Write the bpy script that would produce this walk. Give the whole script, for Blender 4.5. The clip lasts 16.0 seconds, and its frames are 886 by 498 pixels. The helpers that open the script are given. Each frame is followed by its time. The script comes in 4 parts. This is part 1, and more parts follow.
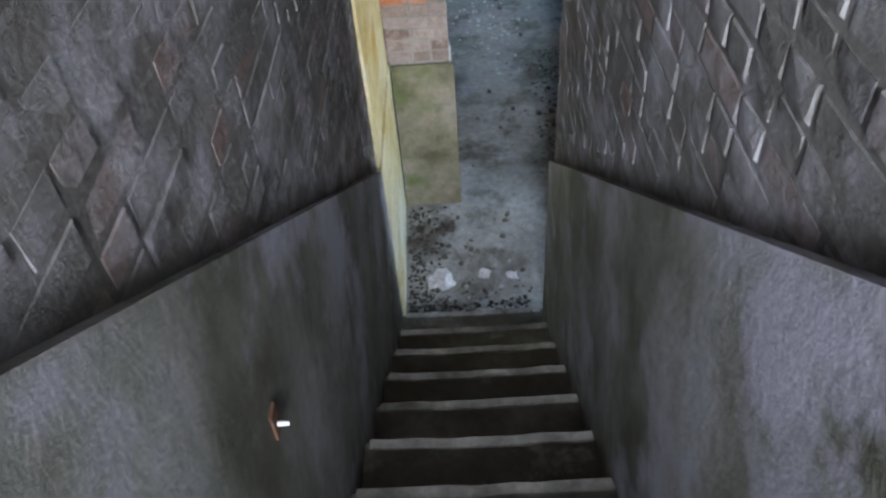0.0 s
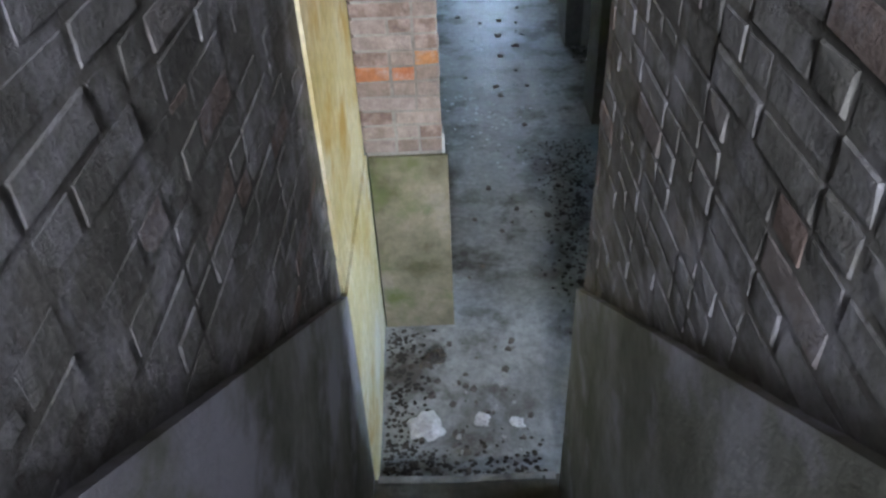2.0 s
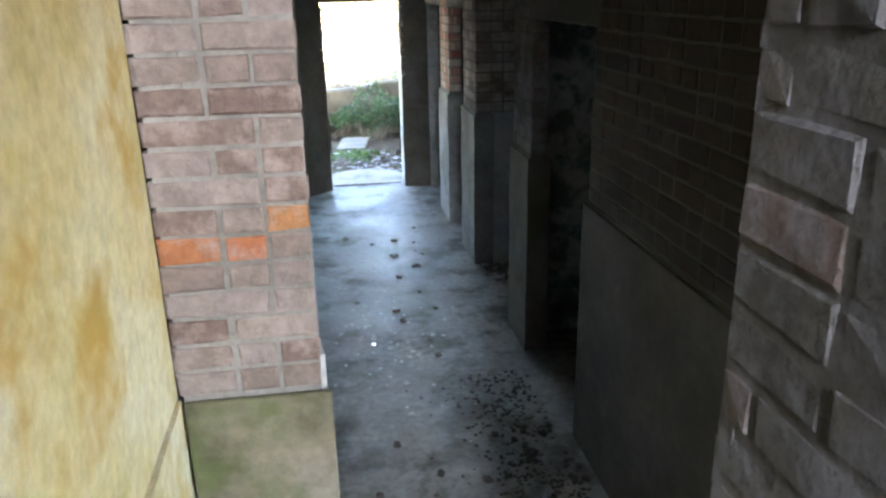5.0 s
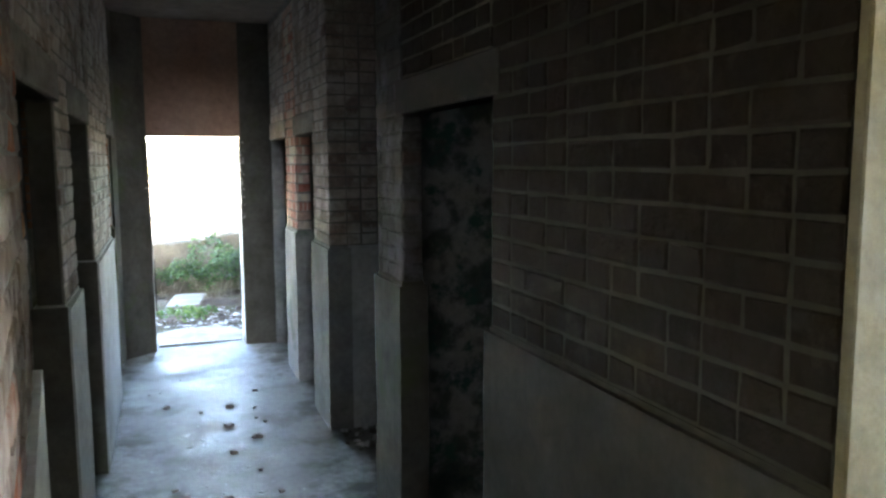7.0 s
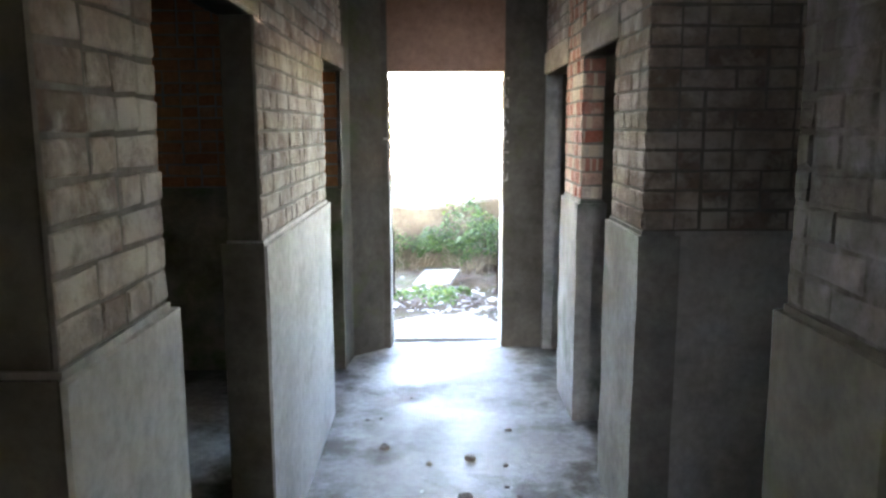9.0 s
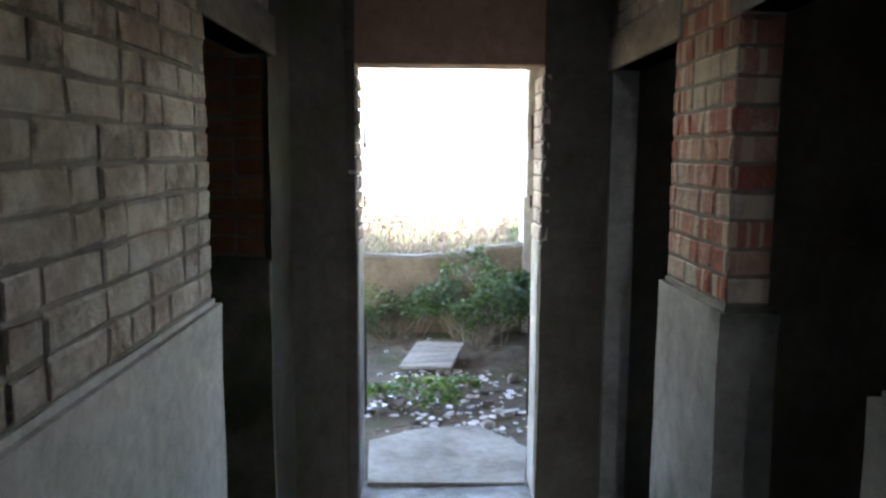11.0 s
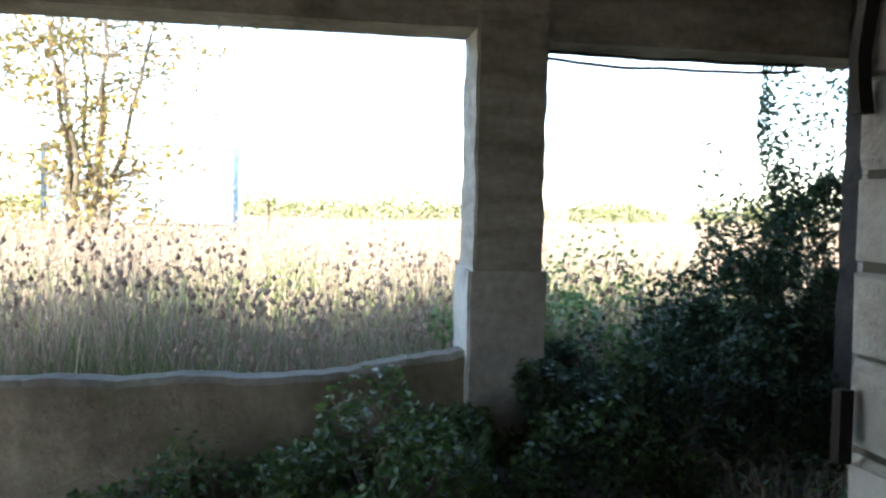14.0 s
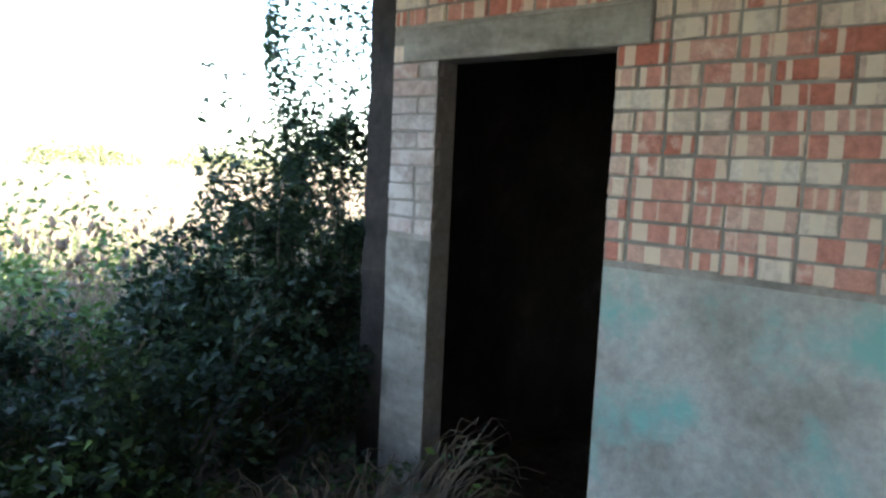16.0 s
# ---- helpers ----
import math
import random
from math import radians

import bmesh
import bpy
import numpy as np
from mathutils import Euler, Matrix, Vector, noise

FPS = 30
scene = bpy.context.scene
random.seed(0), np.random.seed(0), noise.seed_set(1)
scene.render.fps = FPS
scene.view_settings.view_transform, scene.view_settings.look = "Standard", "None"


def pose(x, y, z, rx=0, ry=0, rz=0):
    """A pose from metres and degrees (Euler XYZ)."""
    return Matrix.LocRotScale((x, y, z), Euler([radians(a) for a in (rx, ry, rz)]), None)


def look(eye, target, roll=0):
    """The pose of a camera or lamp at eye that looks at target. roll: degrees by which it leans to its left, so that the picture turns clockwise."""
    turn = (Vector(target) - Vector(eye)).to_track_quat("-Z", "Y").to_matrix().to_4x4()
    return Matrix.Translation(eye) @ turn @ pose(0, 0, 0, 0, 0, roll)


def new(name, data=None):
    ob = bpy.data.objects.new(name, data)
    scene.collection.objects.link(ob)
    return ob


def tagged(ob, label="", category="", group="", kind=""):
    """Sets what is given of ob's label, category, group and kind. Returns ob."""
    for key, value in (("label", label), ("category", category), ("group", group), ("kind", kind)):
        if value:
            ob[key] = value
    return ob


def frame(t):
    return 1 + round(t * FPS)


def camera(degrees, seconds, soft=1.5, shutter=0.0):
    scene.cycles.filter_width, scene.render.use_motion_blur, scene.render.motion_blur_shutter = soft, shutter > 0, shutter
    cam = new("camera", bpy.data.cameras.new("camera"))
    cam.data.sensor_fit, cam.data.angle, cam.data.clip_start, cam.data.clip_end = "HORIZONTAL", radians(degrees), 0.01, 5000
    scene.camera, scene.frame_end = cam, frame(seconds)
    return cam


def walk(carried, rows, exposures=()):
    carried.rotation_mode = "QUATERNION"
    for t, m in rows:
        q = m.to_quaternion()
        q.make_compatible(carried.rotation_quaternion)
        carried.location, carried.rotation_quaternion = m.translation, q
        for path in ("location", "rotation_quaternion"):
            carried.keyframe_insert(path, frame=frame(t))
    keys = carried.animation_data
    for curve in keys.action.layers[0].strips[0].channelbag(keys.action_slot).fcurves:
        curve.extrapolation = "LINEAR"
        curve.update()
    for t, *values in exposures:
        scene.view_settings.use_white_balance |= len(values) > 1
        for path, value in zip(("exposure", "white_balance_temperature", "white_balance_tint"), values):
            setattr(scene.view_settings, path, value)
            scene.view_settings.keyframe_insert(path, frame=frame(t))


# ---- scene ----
cam = camera(60.4, 16.0, soft=2.6)
PATH = [
    (0, (0.334, 0.076, 3.569), (0.27, 1.511, 2.178), -4.9),
    (0.5, (0.317, 0.276, 3.494), (0.296, 1.687, 2.076), -4.8),
    (1, (0.338, 0.49, 3.359), (0.303, 1.99, 2.036), -1.0),
    (1.5, (0.321, 0.735, 3.206), (0.344, 2.285, 1.943), -4.7),
    (2, (0.327, 1.004, 3.027), (0.297, 2.59, 1.809), -2.8),
    (2.5, (0.335, 1.243, 2.891), (0.306, 2.816, 1.656), -3.2),
    (3, (0.33, 1.469, 2.751), (0.313, 3.023, 1.493), -4.2),
    (3.5, (0.353, 1.674, 2.609), (0.307, 3.29, 1.432), -4.7),
    (4, (0.342, 1.891, 2.509), (0.487, 3.627, 1.526), -4.2),
    (6.4, (0.354, 3.045, 1.821), (0.689, 4.981, 1.449), -0.8),
    (6.5, (0.378, 3.093, 1.821), (0.739, 5.028, 1.468), -1.1),
    (7, (0.485, 3.259, 1.788), (1.173, 5.123, 1.56), -0.2),
    (7.5, (0.597, 3.737, 1.662), (1.107, 5.668, 1.554), -1.8),
    (8, (0.686, 4.284, 1.606), (0.81, 6.263, 1.346), -0.7),
    (8.2, (0.724, 4.51, 1.605), (0.729, 6.493, 1.34), 0.1),
    (8.5, (0.748, 4.791, 1.598), (0.601, 6.754, 1.244), 0.5),
    (9, (0.726, 5.312, 1.628), (0.742, 7.287, 1.314), -0.1),
    (11.5, (0.72, 7.928, 1.642), (0.748, 9.912, 1.391), 0.4),
    (12, (0.716, 8.449, 1.634), (0.788, 10.427, 1.347), -0.8),
    (12.5, (0.763, 9.075, 1.669), (0.706, 11.06, 1.431), -2.2),
    (13, (0.732, 9.615, 1.645), (0.837, 11.608, 1.522), -0.1),
    (13.5, (0.719, 10.064, 1.54), (0.906, 12.055, 1.480), 0.9),
    (14, (0.772, 10.542, 1.582), (1.106, 12.511, 1.466), 1.2),
    (14.5, (0.863, 10.908, 1.557), (1.624, 12.757, 1.492), 0.4),
    (15, (0.935, 11.174, 1.581), (1.908, 12.913, 1.419), 1.5),
    (15.5, (1.086, 11.407, 1.562), (2.259, 13.015, 1.371), 2.0),
    (16, (1.2, 11.589, 1.559), (2.67, 12.927, 1.344), 2.7),
]
walk(cam, [(t, look(eye, target, roll)) for t, eye, target, roll in PATH], exposures=[
    (0.0, 5.8, 6500, 12), (3.5, 5.9, 6500, 13), (4.2, 6.2, 6700, 14), (6.5, 6.1, 6500, 10), (7.0, 6.6, 6700, 12), (7.5, 7.3, 7100, 16),
    (8.2, 7.1, 7200, 18), (9.0, 7.2, 7300, 19), (11.5, 4.5, 7000, 16), (12.5, 3.4, 6600, 11), (13.5, 2.9, 6500, 10), (14.5, 2.9, 6400, 10), (16.0, 3.35, 6400, 10),
])

# ---- sky, sun, daylight in the openings ----
world = bpy.data.worlds.new("sky")
scene.world = world
world.use_nodes = True
sky = world.node_tree.nodes.new("ShaderNodeTexSky")
sky.sky_type, sky.sun_disc = "NISHITA", False
SUN_EL, SUN_AZ = radians(34), radians(203)
sky.sun_elevation, sky.sun_rotation = SUN_EL, SUN_AZ
world.node_tree.links.new(sky.outputs[0], world.node_tree.nodes["Background"].inputs[0])
world.node_tree.nodes["Background"].inputs[1].default_value = 0.15
sun = new("sun", bpy.data.lights.new("sun", "SUN"))
sun.data.energy, sun.data.angle, sun.data.color = 5.0, radians(0.5), (1.0, 0.93, 0.82)
SUN_DIR = Vector((math.sin(SUN_AZ) * math.cos(SUN_EL), math.cos(SUN_AZ) * math.cos(SUN_EL), math.sin(SUN_EL)))
sun.matrix_world = look(SUN_DIR * 30, (0, 0, 0))


def window_light(name, eye, target, w, h, watts, colour):
    lamp = new(name, bpy.data.lights.new(name, "AREA"))
    lamp.data.shape, lamp.data.size, lamp.data.size_y = "RECTANGLE", w, h
    lamp.data.energy, lamp.data.color = watts, colour
    lamp.matrix_world = look(eye, target)
    return lamp


window_light("landing_window_light", (0.30, -3.22, 4.15), (1.1, 0.0, 3.2), 0.8, 1.6, 13.5, (0.84, 0.90, 1.0))
window_light("side_room_window_light", (4.25, 3.05, 1.7), (0.0, 3.05, 1.7), 1.1, 1.5, 0.36, (1.0, 0.93, 0.90))

# ---- materials ----


def mat(name, rough=0.85, spec=0.3):
    m = bpy.data.materials.new(name)
    m.use_nodes = True
    b = m.node_tree.nodes["Principled BSDF"]
    b.inputs["Roughness"].default_value = rough
    b.inputs["Specular IOR Level"].default_value = spec
    return m, m.node_tree, b


def ramp(nt, fac, stops):
    r = nt.nodes.new("ShaderNodeValToRGB")
    els = r.color_ramp.elements
    while len(els) < len(stops):
        els.new(0.5)
    for e, (p, c) in zip(els, stops):
        e.position, e.color = p, (*c, 1)
    nt.links.new(fac, r.inputs[0])
    return r.outputs[0]


def noise_tex(nt, scale, detail=6.0, rough=0.6, stretch=None):
    n = nt.nodes.new("ShaderNodeTexNoise")
    n.inputs["Scale"].default_value, n.inputs["Detail"].default_value, n.inputs["Roughness"].default_value = scale, detail, rough
    g = nt.nodes.new("ShaderNodeNewGeometry")
    if stretch:
        mp = nt.nodes.new("ShaderNodeMapping")
        mp.inputs["Scale"].default_value = stretch
        nt.links.new(g.outputs["Position"], mp.inputs[0])
        nt.links.new(mp.outputs[0], n.inputs["Vector"])
    else:
        nt.links.new(g.outputs["Position"], n.inputs["Vector"])
    return n.outputs["Fac"]


def mixc(nt, fac, a, b, mode="MIX"):
    m = nt.nodes.new("ShaderNodeMix")
    m.data_type, m.blend_type = "RGBA", mode
    for sock, v in ((m.inputs[0], fac), (m.inputs[6], a), (m.inputs[7], b)):
        if isinstance(v, (int, float)):
            sock.default_value = v
        elif isinstance(v, tuple):
            sock.default_value = (*v, 1)
        else:
            nt.links.new(v, sock)
    return m.outputs[2]


def bump(nt, b, fac, strength, dist=0.01):
    bp = nt.nodes.new("ShaderNodeBump")
    bp.inputs["Strength"].default_value, bp.inputs["Distance"].default_value = strength, dist
    nt.links.new(fac, bp.inputs["Height"])
    nt.links.new(bp.outputs[0], b.inputs["Normal"])


def surface(name, stops, big=1.2, fine=18.0, rough=0.85, rough_span=None, stain=None, relief=0.5, dist=0.01, stretch=None, contrast=0.35, spec=0.3):
    """Two-scale stained surface: broad patches by a ramp, fine grain over it, an optional stain colour."""
    m, nt, b = mat(name, rough, spec)
    n1 = noise_tex(nt, big, 8, 0.62, stretch)
    col = ramp(nt, n1, stops)
    n2 = noise_tex(nt, fine, 8, 0.7)
    grain = ramp(nt, n2, [(0.25, (1 - contrast,) * 3), (0.75, (1 + contrast * 0.3,) * 3)])
    col = mixc(nt, 1.0, col, grain, "MULTIPLY")
    if stain:
        colour, scale, lo, hi = stain
        sf = ramp(nt, noise_tex(nt, scale, 7, 0.65), [(lo, (0, 0, 0)), (hi, (1, 1, 1))])
        col = mixc(nt, sf, col, colour)
    nt.links.new(col, b.inputs["Base Color"])
    if rough_span:
        rr = nt.nodes.new("ShaderNodeMapRange")
        rr.inputs[1].default_value, rr.inputs[2].default_value = 0.35, 0.65
        rr.inputs[3].default_value, rr.inputs[4].default_value = rough_span
        nt.links.new(n1, rr.inputs[0])
        nt.links.new(rr.outputs[0], b.inputs["Roughness"])
    add = nt.nodes.new("ShaderNodeMath")
    add.operation = "ADD"
    nt.links.new(n1, add.inputs[0])
    nt.links.new(n2, add.inputs[1])
    bump(nt, b, add.outputs[0], relief, dist)
    return m


def brick_mat(name, stops, wash, wash_lo=0.5, wash_hi=0.6, band=None):
    """Brick whose tone varies piece by piece, with limewash or grime remnants over it."""
    m, nt, b = mat(name, 0.9, 0.2)
    oi = nt.nodes.new("ShaderNodeObjectInfo")
    col = ramp(nt, oi.outputs["Random"], stops)
    n2 = noise_tex(nt, 26, 8, 0.7)
    grain = ramp(nt, n2, [(0.25, (0.55,) * 3), (0.75, (1.1,) * 3)])
    col = mixc(nt, 1.0, col, grain, "MULTIPLY")
    if band:
        # pale firing bands across each brick
        tc = nt.nodes.new("ShaderNodeTexCoord")
        sep = nt.nodes.new("ShaderNodeSeparateXYZ")
        nt.links.new(tc.outputs["Object"], sep.inputs[0])
        along = nt.nodes.new("ShaderNodeMath")
        along.operation = "ADD"
        nt.links.new(sep.outputs["X"], along.inputs[0])
        nt.links.new(sep.outputs["Y"], along.inputs[1])
        shift = nt.nodes.new("ShaderNodeMath")
        shift.operation, shift.inputs[1].default_value = "MULTIPLY_ADD", 37.0
        nt.links.new(oi.outputs["Random"], shift.inputs[0])
        nt.links.new(along.outputs[0], shift.inputs[2])
        bn = nt.nodes.new("ShaderNodeTexNoise")
        bn.noise_dimensions = "1D"
        bn.inputs["Scale"].default_value, bn.inputs["Detail"].default_value = 15.0, 1.0
        nt.links.new(shift.outputs[0], bn.inputs["W"])
        col = mixc(nt, ramp(nt, bn.outputs[0], [(0.53, (0, 0, 0)), (0.56, (0.8,) * 3)]), col, band)
    n1 = noise_tex(nt, 5.5, 8, 0.7)
    col = mixc(nt, ramp(nt, n1, [(wash_lo, (0, 0, 0)), (wash_hi, (0.85,) * 3)]), col, wash)
    nt.links.new(col, b.inputs["Base Color"])
    add = nt.nodes.new("ShaderNodeMath")
    add.operation = "MULTIPLY_ADD"
    add.inputs[1].default_value = 1.6
    nt.links.new(n1, add.inputs[0])
    nt.links.new(n2, add.inputs[2])
    bump(nt, b, add.outputs[0], 0.9, 0.014)
    return m


M_PLASTER = surface("grey_render", [(0.3, (0.20, 0.20, 0.19)), (0.5, (0.34, 0.345, 0.335)), (0.7, (0.46, 0.465, 0.455))], 1.6, 22, 0.75, None, ((0.13, 0.16, 0.13), 2.3, 0.56, 0.70), 0.4)
M_PLASTER_PALE = surface("limewashed_render", [(0.3, (0.42, 0.43, 0.43)), (0.5, (0.60, 0.61, 0.61)), (0.7, (0.72, 0.73, 0.73))], 1.8, 22, 0.7, None, ((0.30, 0.31, 0.29), 3.0, 0.58, 0.72), 0.4)
# moss-stained brown render, darkened in its colour for faces in shade
M_ENDWALL = surface("shade_darkened_render", [(0.3, (0.075, 0.068, 0.055)), (0.5, (0.125, 0.118, 0.098)), (0.7, (0.19, 0.18, 0.155))], 1.8, 20, 0.85, None, ((0.10, 0.115, 0.06), 2.2, 0.55, 0.7), 0.5)
M_PLASTER_STAIR = surface("stair_render", [(0.36, (0.085, 0.085, 0.065)), (0.48, (0.16, 0.16, 0.14)), (0.56, (0.21, 0.21, 0.20)), (0.66, (0.29, 0.29, 0.31))], 2.6, 25, 0.6, None, ((0.29, 0.285, 0.34), 2.4, 0.52, 0.64), 0.5, 0.012, (1, 1, 0.6))
M_PLASTER_MOSS = surface("mossy_render", [(0.36, (0.10, 0.10, 0.055)), (0.48, (0.20, 0.18, 0.125)), (0.58, (0.27, 0.24, 0.18)), (0.68, (0.31, 0.28, 0.24))], 2.4, 20, 0.8, None, ((0.10, 0.13, 0.045), 2.6, 0.50, 0.66), 0.4)
M_PLASTER_CREAM = surface("cream_limewash", [(0.3, (0.50, 0.40, 0.16)), (0.5, (0.62, 0.54, 0.33)), (0.7, (0.70, 0.66, 0.52))], 2.6, 24, 0.8, None, ((0.42, 0.27, 0.07), 3.5, 0.52, 0.70), 0.35)
M_PLASTER_TEAL = surface("teal_stained_render", [(0.3, (0.22, 0.21, 0.19)), (0.5, (0.38, 0.38, 0.36)), (0.7, (0.50, 0.50, 0.47))], 2.0, 24, 0.75, None, ((0.20, 0.38, 0.36), 2.6, 0.52, 0.66), 0.4)
M_PLASTER_MOTTLED = surface("mottled_peeling_paint", [(0.35, (0.05, 0.09, 0.08)), (0.48, (0.14, 0.18, 0.17)), (0.56, (0.42, 0.45, 0.46)), (0.7, (0.5, 0.52, 0.53))], 4.0, 24, 0.7, None, ((0.07, 0.16, 0.14), 5, 0.52, 0.6), 0.5)
M_MORTAR = surface("mortar", [(0.3, (0.20, 0.185, 0.165)), (0.7, (0.40, 0.38, 0.35))], 3, 30, 0.95, None, None, 0.8)
M_MORTAR_DARK = surface("dirty_mortar", [(0.3, (0.07, 0.068, 0.062)), (0.7, (0.19, 0.18, 0.17))], 3, 30, 0.95, None, ((0.25, 0.245, 0.27), 5.5, 0.50, 0.66), 0.9, 0.012)
M_CONCRETE = surface("board_marked_concrete", [(0.3, (0.18, 0.17, 0.15)), (0.5, (0.31, 0.30, 0.275)), (0.7, (0.44, 0.43, 0.40))], 1.8, 22, 0.85, None, ((0.10, 0.095, 0.085), 2.0, 0.55, 0.7), 0.5, 0.01, (1.0, 1.0, 4.0))
# near-black render: the shade of unlit walls is put into its colour
M_SHADE_RENDER = surface("shade_dark_render", [(0.3, (0.04, 0.036, 0.032)), (0.7, (0.10, 0.092, 0.078))], 2.0, 22, 0.85, None, ((0.10, 0.094, 0.082), 4, 0.6, 0.7), 0.5)
M_LOWWALL = surface("mossy_brown_render", [(0.3, (0.07, 0.06, 0.045)), (0.5, (0.13, 0.115, 0.09)), (0.7, (0.20, 0.18, 0.14))], 2.0, 20, 0.95, None, ((0.07, 0.09, 0.04), 3, 0.52, 0.68), 0.8, 0.015)
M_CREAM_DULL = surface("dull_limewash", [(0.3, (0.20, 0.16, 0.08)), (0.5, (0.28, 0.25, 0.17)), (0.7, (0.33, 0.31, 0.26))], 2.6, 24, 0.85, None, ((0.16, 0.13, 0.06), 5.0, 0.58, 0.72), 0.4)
M_CEILING = surface("sooty_ceiling", [(0.3, (0.16, 0.13, 0.11)), (0.7, (0.36, 0.30, 0.26))], 1.3, 15, 0.9)
M_OVERDOOR = surface("sooty_pink_plaster", [(0.3, (0.30, 0.18, 0.13)), (0.7, (0.50, 0.33, 0.25))], 1.3, 15, 0.9)
M_FLOOR = surface("damp_concrete_floor", [(0.3, (0.18, 0.183, 0.17)), (0.5, (0.31, 0.32, 0.312)), (0.7, (0.43, 0.445, 0.445))], 1.7, 20, 0.5, (0.50, 0.82), ((0.085, 0.078, 0.068), 2.4, 0.49, 0.62), 0.6, 0.012, None, 0.55, 0.4)
M_STEP = surface("worn_stone_steps", [(0.3, (0.05, 0.045, 0.035)), (0.5, (0.10, 0.095, 0.08)), (0.7, (0.20, 0.19, 0.17))], 2.5, 22, 0.55, (0.4, 0.75), ((0.30, 0.29, 0.27), 3.0, 0.6, 0.72), 0.5)
# pale colour standing in for the wet highlight along the step edges
M_NOSING = surface("worn_edge_highlight", [(0.35, (0.09, 0.085, 0.075)), (0.55, (0.26, 0.25, 0.23)), (0.7, (0.42, 0.41, 0.39))], 4.0, 26, 0.4, None, None, 0.5)
M_EARTH = surface("littered_earth", [(0.3, (0.06, 0.05, 0.038)), (0.5, (0.13, 0.11, 0.085)), (0.7, (0.21, 0.185, 0.15))], 2.0, 20, 0.95, None, ((0.05, 0.07, 0.02), 1.5, 0.5, 0.7), 1.0, 0.03)
M_FIELD = surface("dry_meadow", [(0.3, (0.10, 0.09, 0.04)), (0.5, (0.20, 0.16, 0.09)), (0.7, (0.28, 0.225, 0.13))], 0.15, 3, 0.95, None, ((0.10, 0.14, 0.04), 0.4, 0.5, 0.7), 1.0, 0.05)
M_GRAVEL = surface("dark_gravel", [(0.3, (0.03, 0.028, 0.025)), (0.7, (0.10, 0.09, 0.08))], 9, 50, 0.9, None, None, 1.0, 0.02)
M_PAPER = surface("dirty_white_plastic", [(0.3, (0.45, 0.45, 0.47)), (0.7, (0.75, 0.75, 0.76))], 8, 40, 0.5)
M_GLASSBIT = surface("pale_shards", [(0.3, (0.55, 0.58, 0.62)), (0.7, (0.8, 0.82, 0.86))], 9, 40, 0.12, None, None, 0.2, 0.003, None, 0.2, 0.8)
M_DEBRIS = surface("dark_rubble", [(0.3, (0.05, 0.045, 0.04)), (0.7, (0.20, 0.18, 0.16))], 9, 40, 0.9, None, None, 1.0)
M_WOOD = surface("weathered_board", [(0.3, (0.16, 0.15, 0.13)), (0.7, (0.36, 0.35, 0.32))], 6, 30, 0.85, None, None, 0.5, 0.006, (0.3, 3, 3))
M_DARKWOOD = surface("rotten_dark_wood", [(0.3, (0.015, 0.013, 0.012)), (0.7, (0.06, 0.05, 0.045))], 6, 30, 0.9, None, None, 0.8)
M_RUST = surface("rusty_iron", [(0.3, (0.05, 0.025, 0.015)), (0.7, (0.16, 0.08, 0.045))], 8, 40, 0.8, None, None, 0.8)
M_BLUE = surface("pale_blue_paint", [(0.3, (0.36, 0.43, 0.50)), (0.7, (0.52, 0.58, 0.63))], 0.6, 10, 0.5)
M_BLUE_DARK = surface("weathered_blue_paint", [(0.3, (0.045, 0.085, 0.13)), (0.7, (0.07, 0.12, 0.17))], 0.6, 10, 0.5)
M_BARK = surface("bark", [(0.3, (0.05, 0.038, 0.024)), (0.7, (0.11, 0.09, 0.06))], 6, 30, 0.9, None, None, 1.0)
M_TWIG = surface("dead_twigs", [(0.3, (0.10, 0.085, 0.06)), (0.7, (0.26, 0.22, 0.17))], 6, 30, 0.9)
B_STAIR = brick_mat("grimy_stair_brick", [(0.0, (0.12, 0.115, 0.11)), (0.4, (0.165, 0.16, 0.15)), (0.85, (0.21, 0.205, 0.205)), (0.97, (0.20, 0.15, 0.135))], (0.27, 0.265, 0.29), 0.47, 0.62)
B_PILLAR = brick_mat("mauve_washed_brick", [(0.0, (0.22, 0.15, 0.13)), (0.5, (0.30, 0.24, 0.21)), (0.91, (0.34, 0.28, 0.26)), (0.94, (0.46, 0.15, 0.08)), (1.0, (0.46, 0.22, 0.10))], (0.42, 0.34, 0.31), 0.50, 0.66)
B_CORR = brick_mat("washed_corridor_brick", [(0.0, (0.36, 0.28, 0.24)), (0.5, (0.50, 0.42, 0.37)), (1.0, (0.62, 0.54, 0.48))], (0.70, 0.67, 0.63), 0.46, 0.60)
B_RED = brick_mat("red_and_whitewashed_brick", [(0.0, (0.56, 0.20, 0.15)), (0.35, (0.66, 0.32, 0.26)), (0.66, (0.70, 0.42, 0.35)), (0.84, (0.74, 0.62, 0.53)), (1.0, (0.80, 0.74, 0.66))], (0.80, 0.68, 0.60), 0.56, 0.68, (0.74, 0.66, 0.54))
B_ORANGE = brick_mat("orange_brick", [(0.0, (0.42, 0.17, 0.08)), (1.0, (0.52, 0.26, 0.14))], (0.45, 0.30, 0.20), 0.55, 0.7)
B_JAMB = brick_mat("whitewashed_jamb_brick", [(0.0, (0.42, 0.36, 0.33)), (0.6, (0.55, 0.50, 0.48)), (1.0, (0.52, 0.38, 0.34))], (0.60, 0.58, 0.57), 0.48, 0.6)
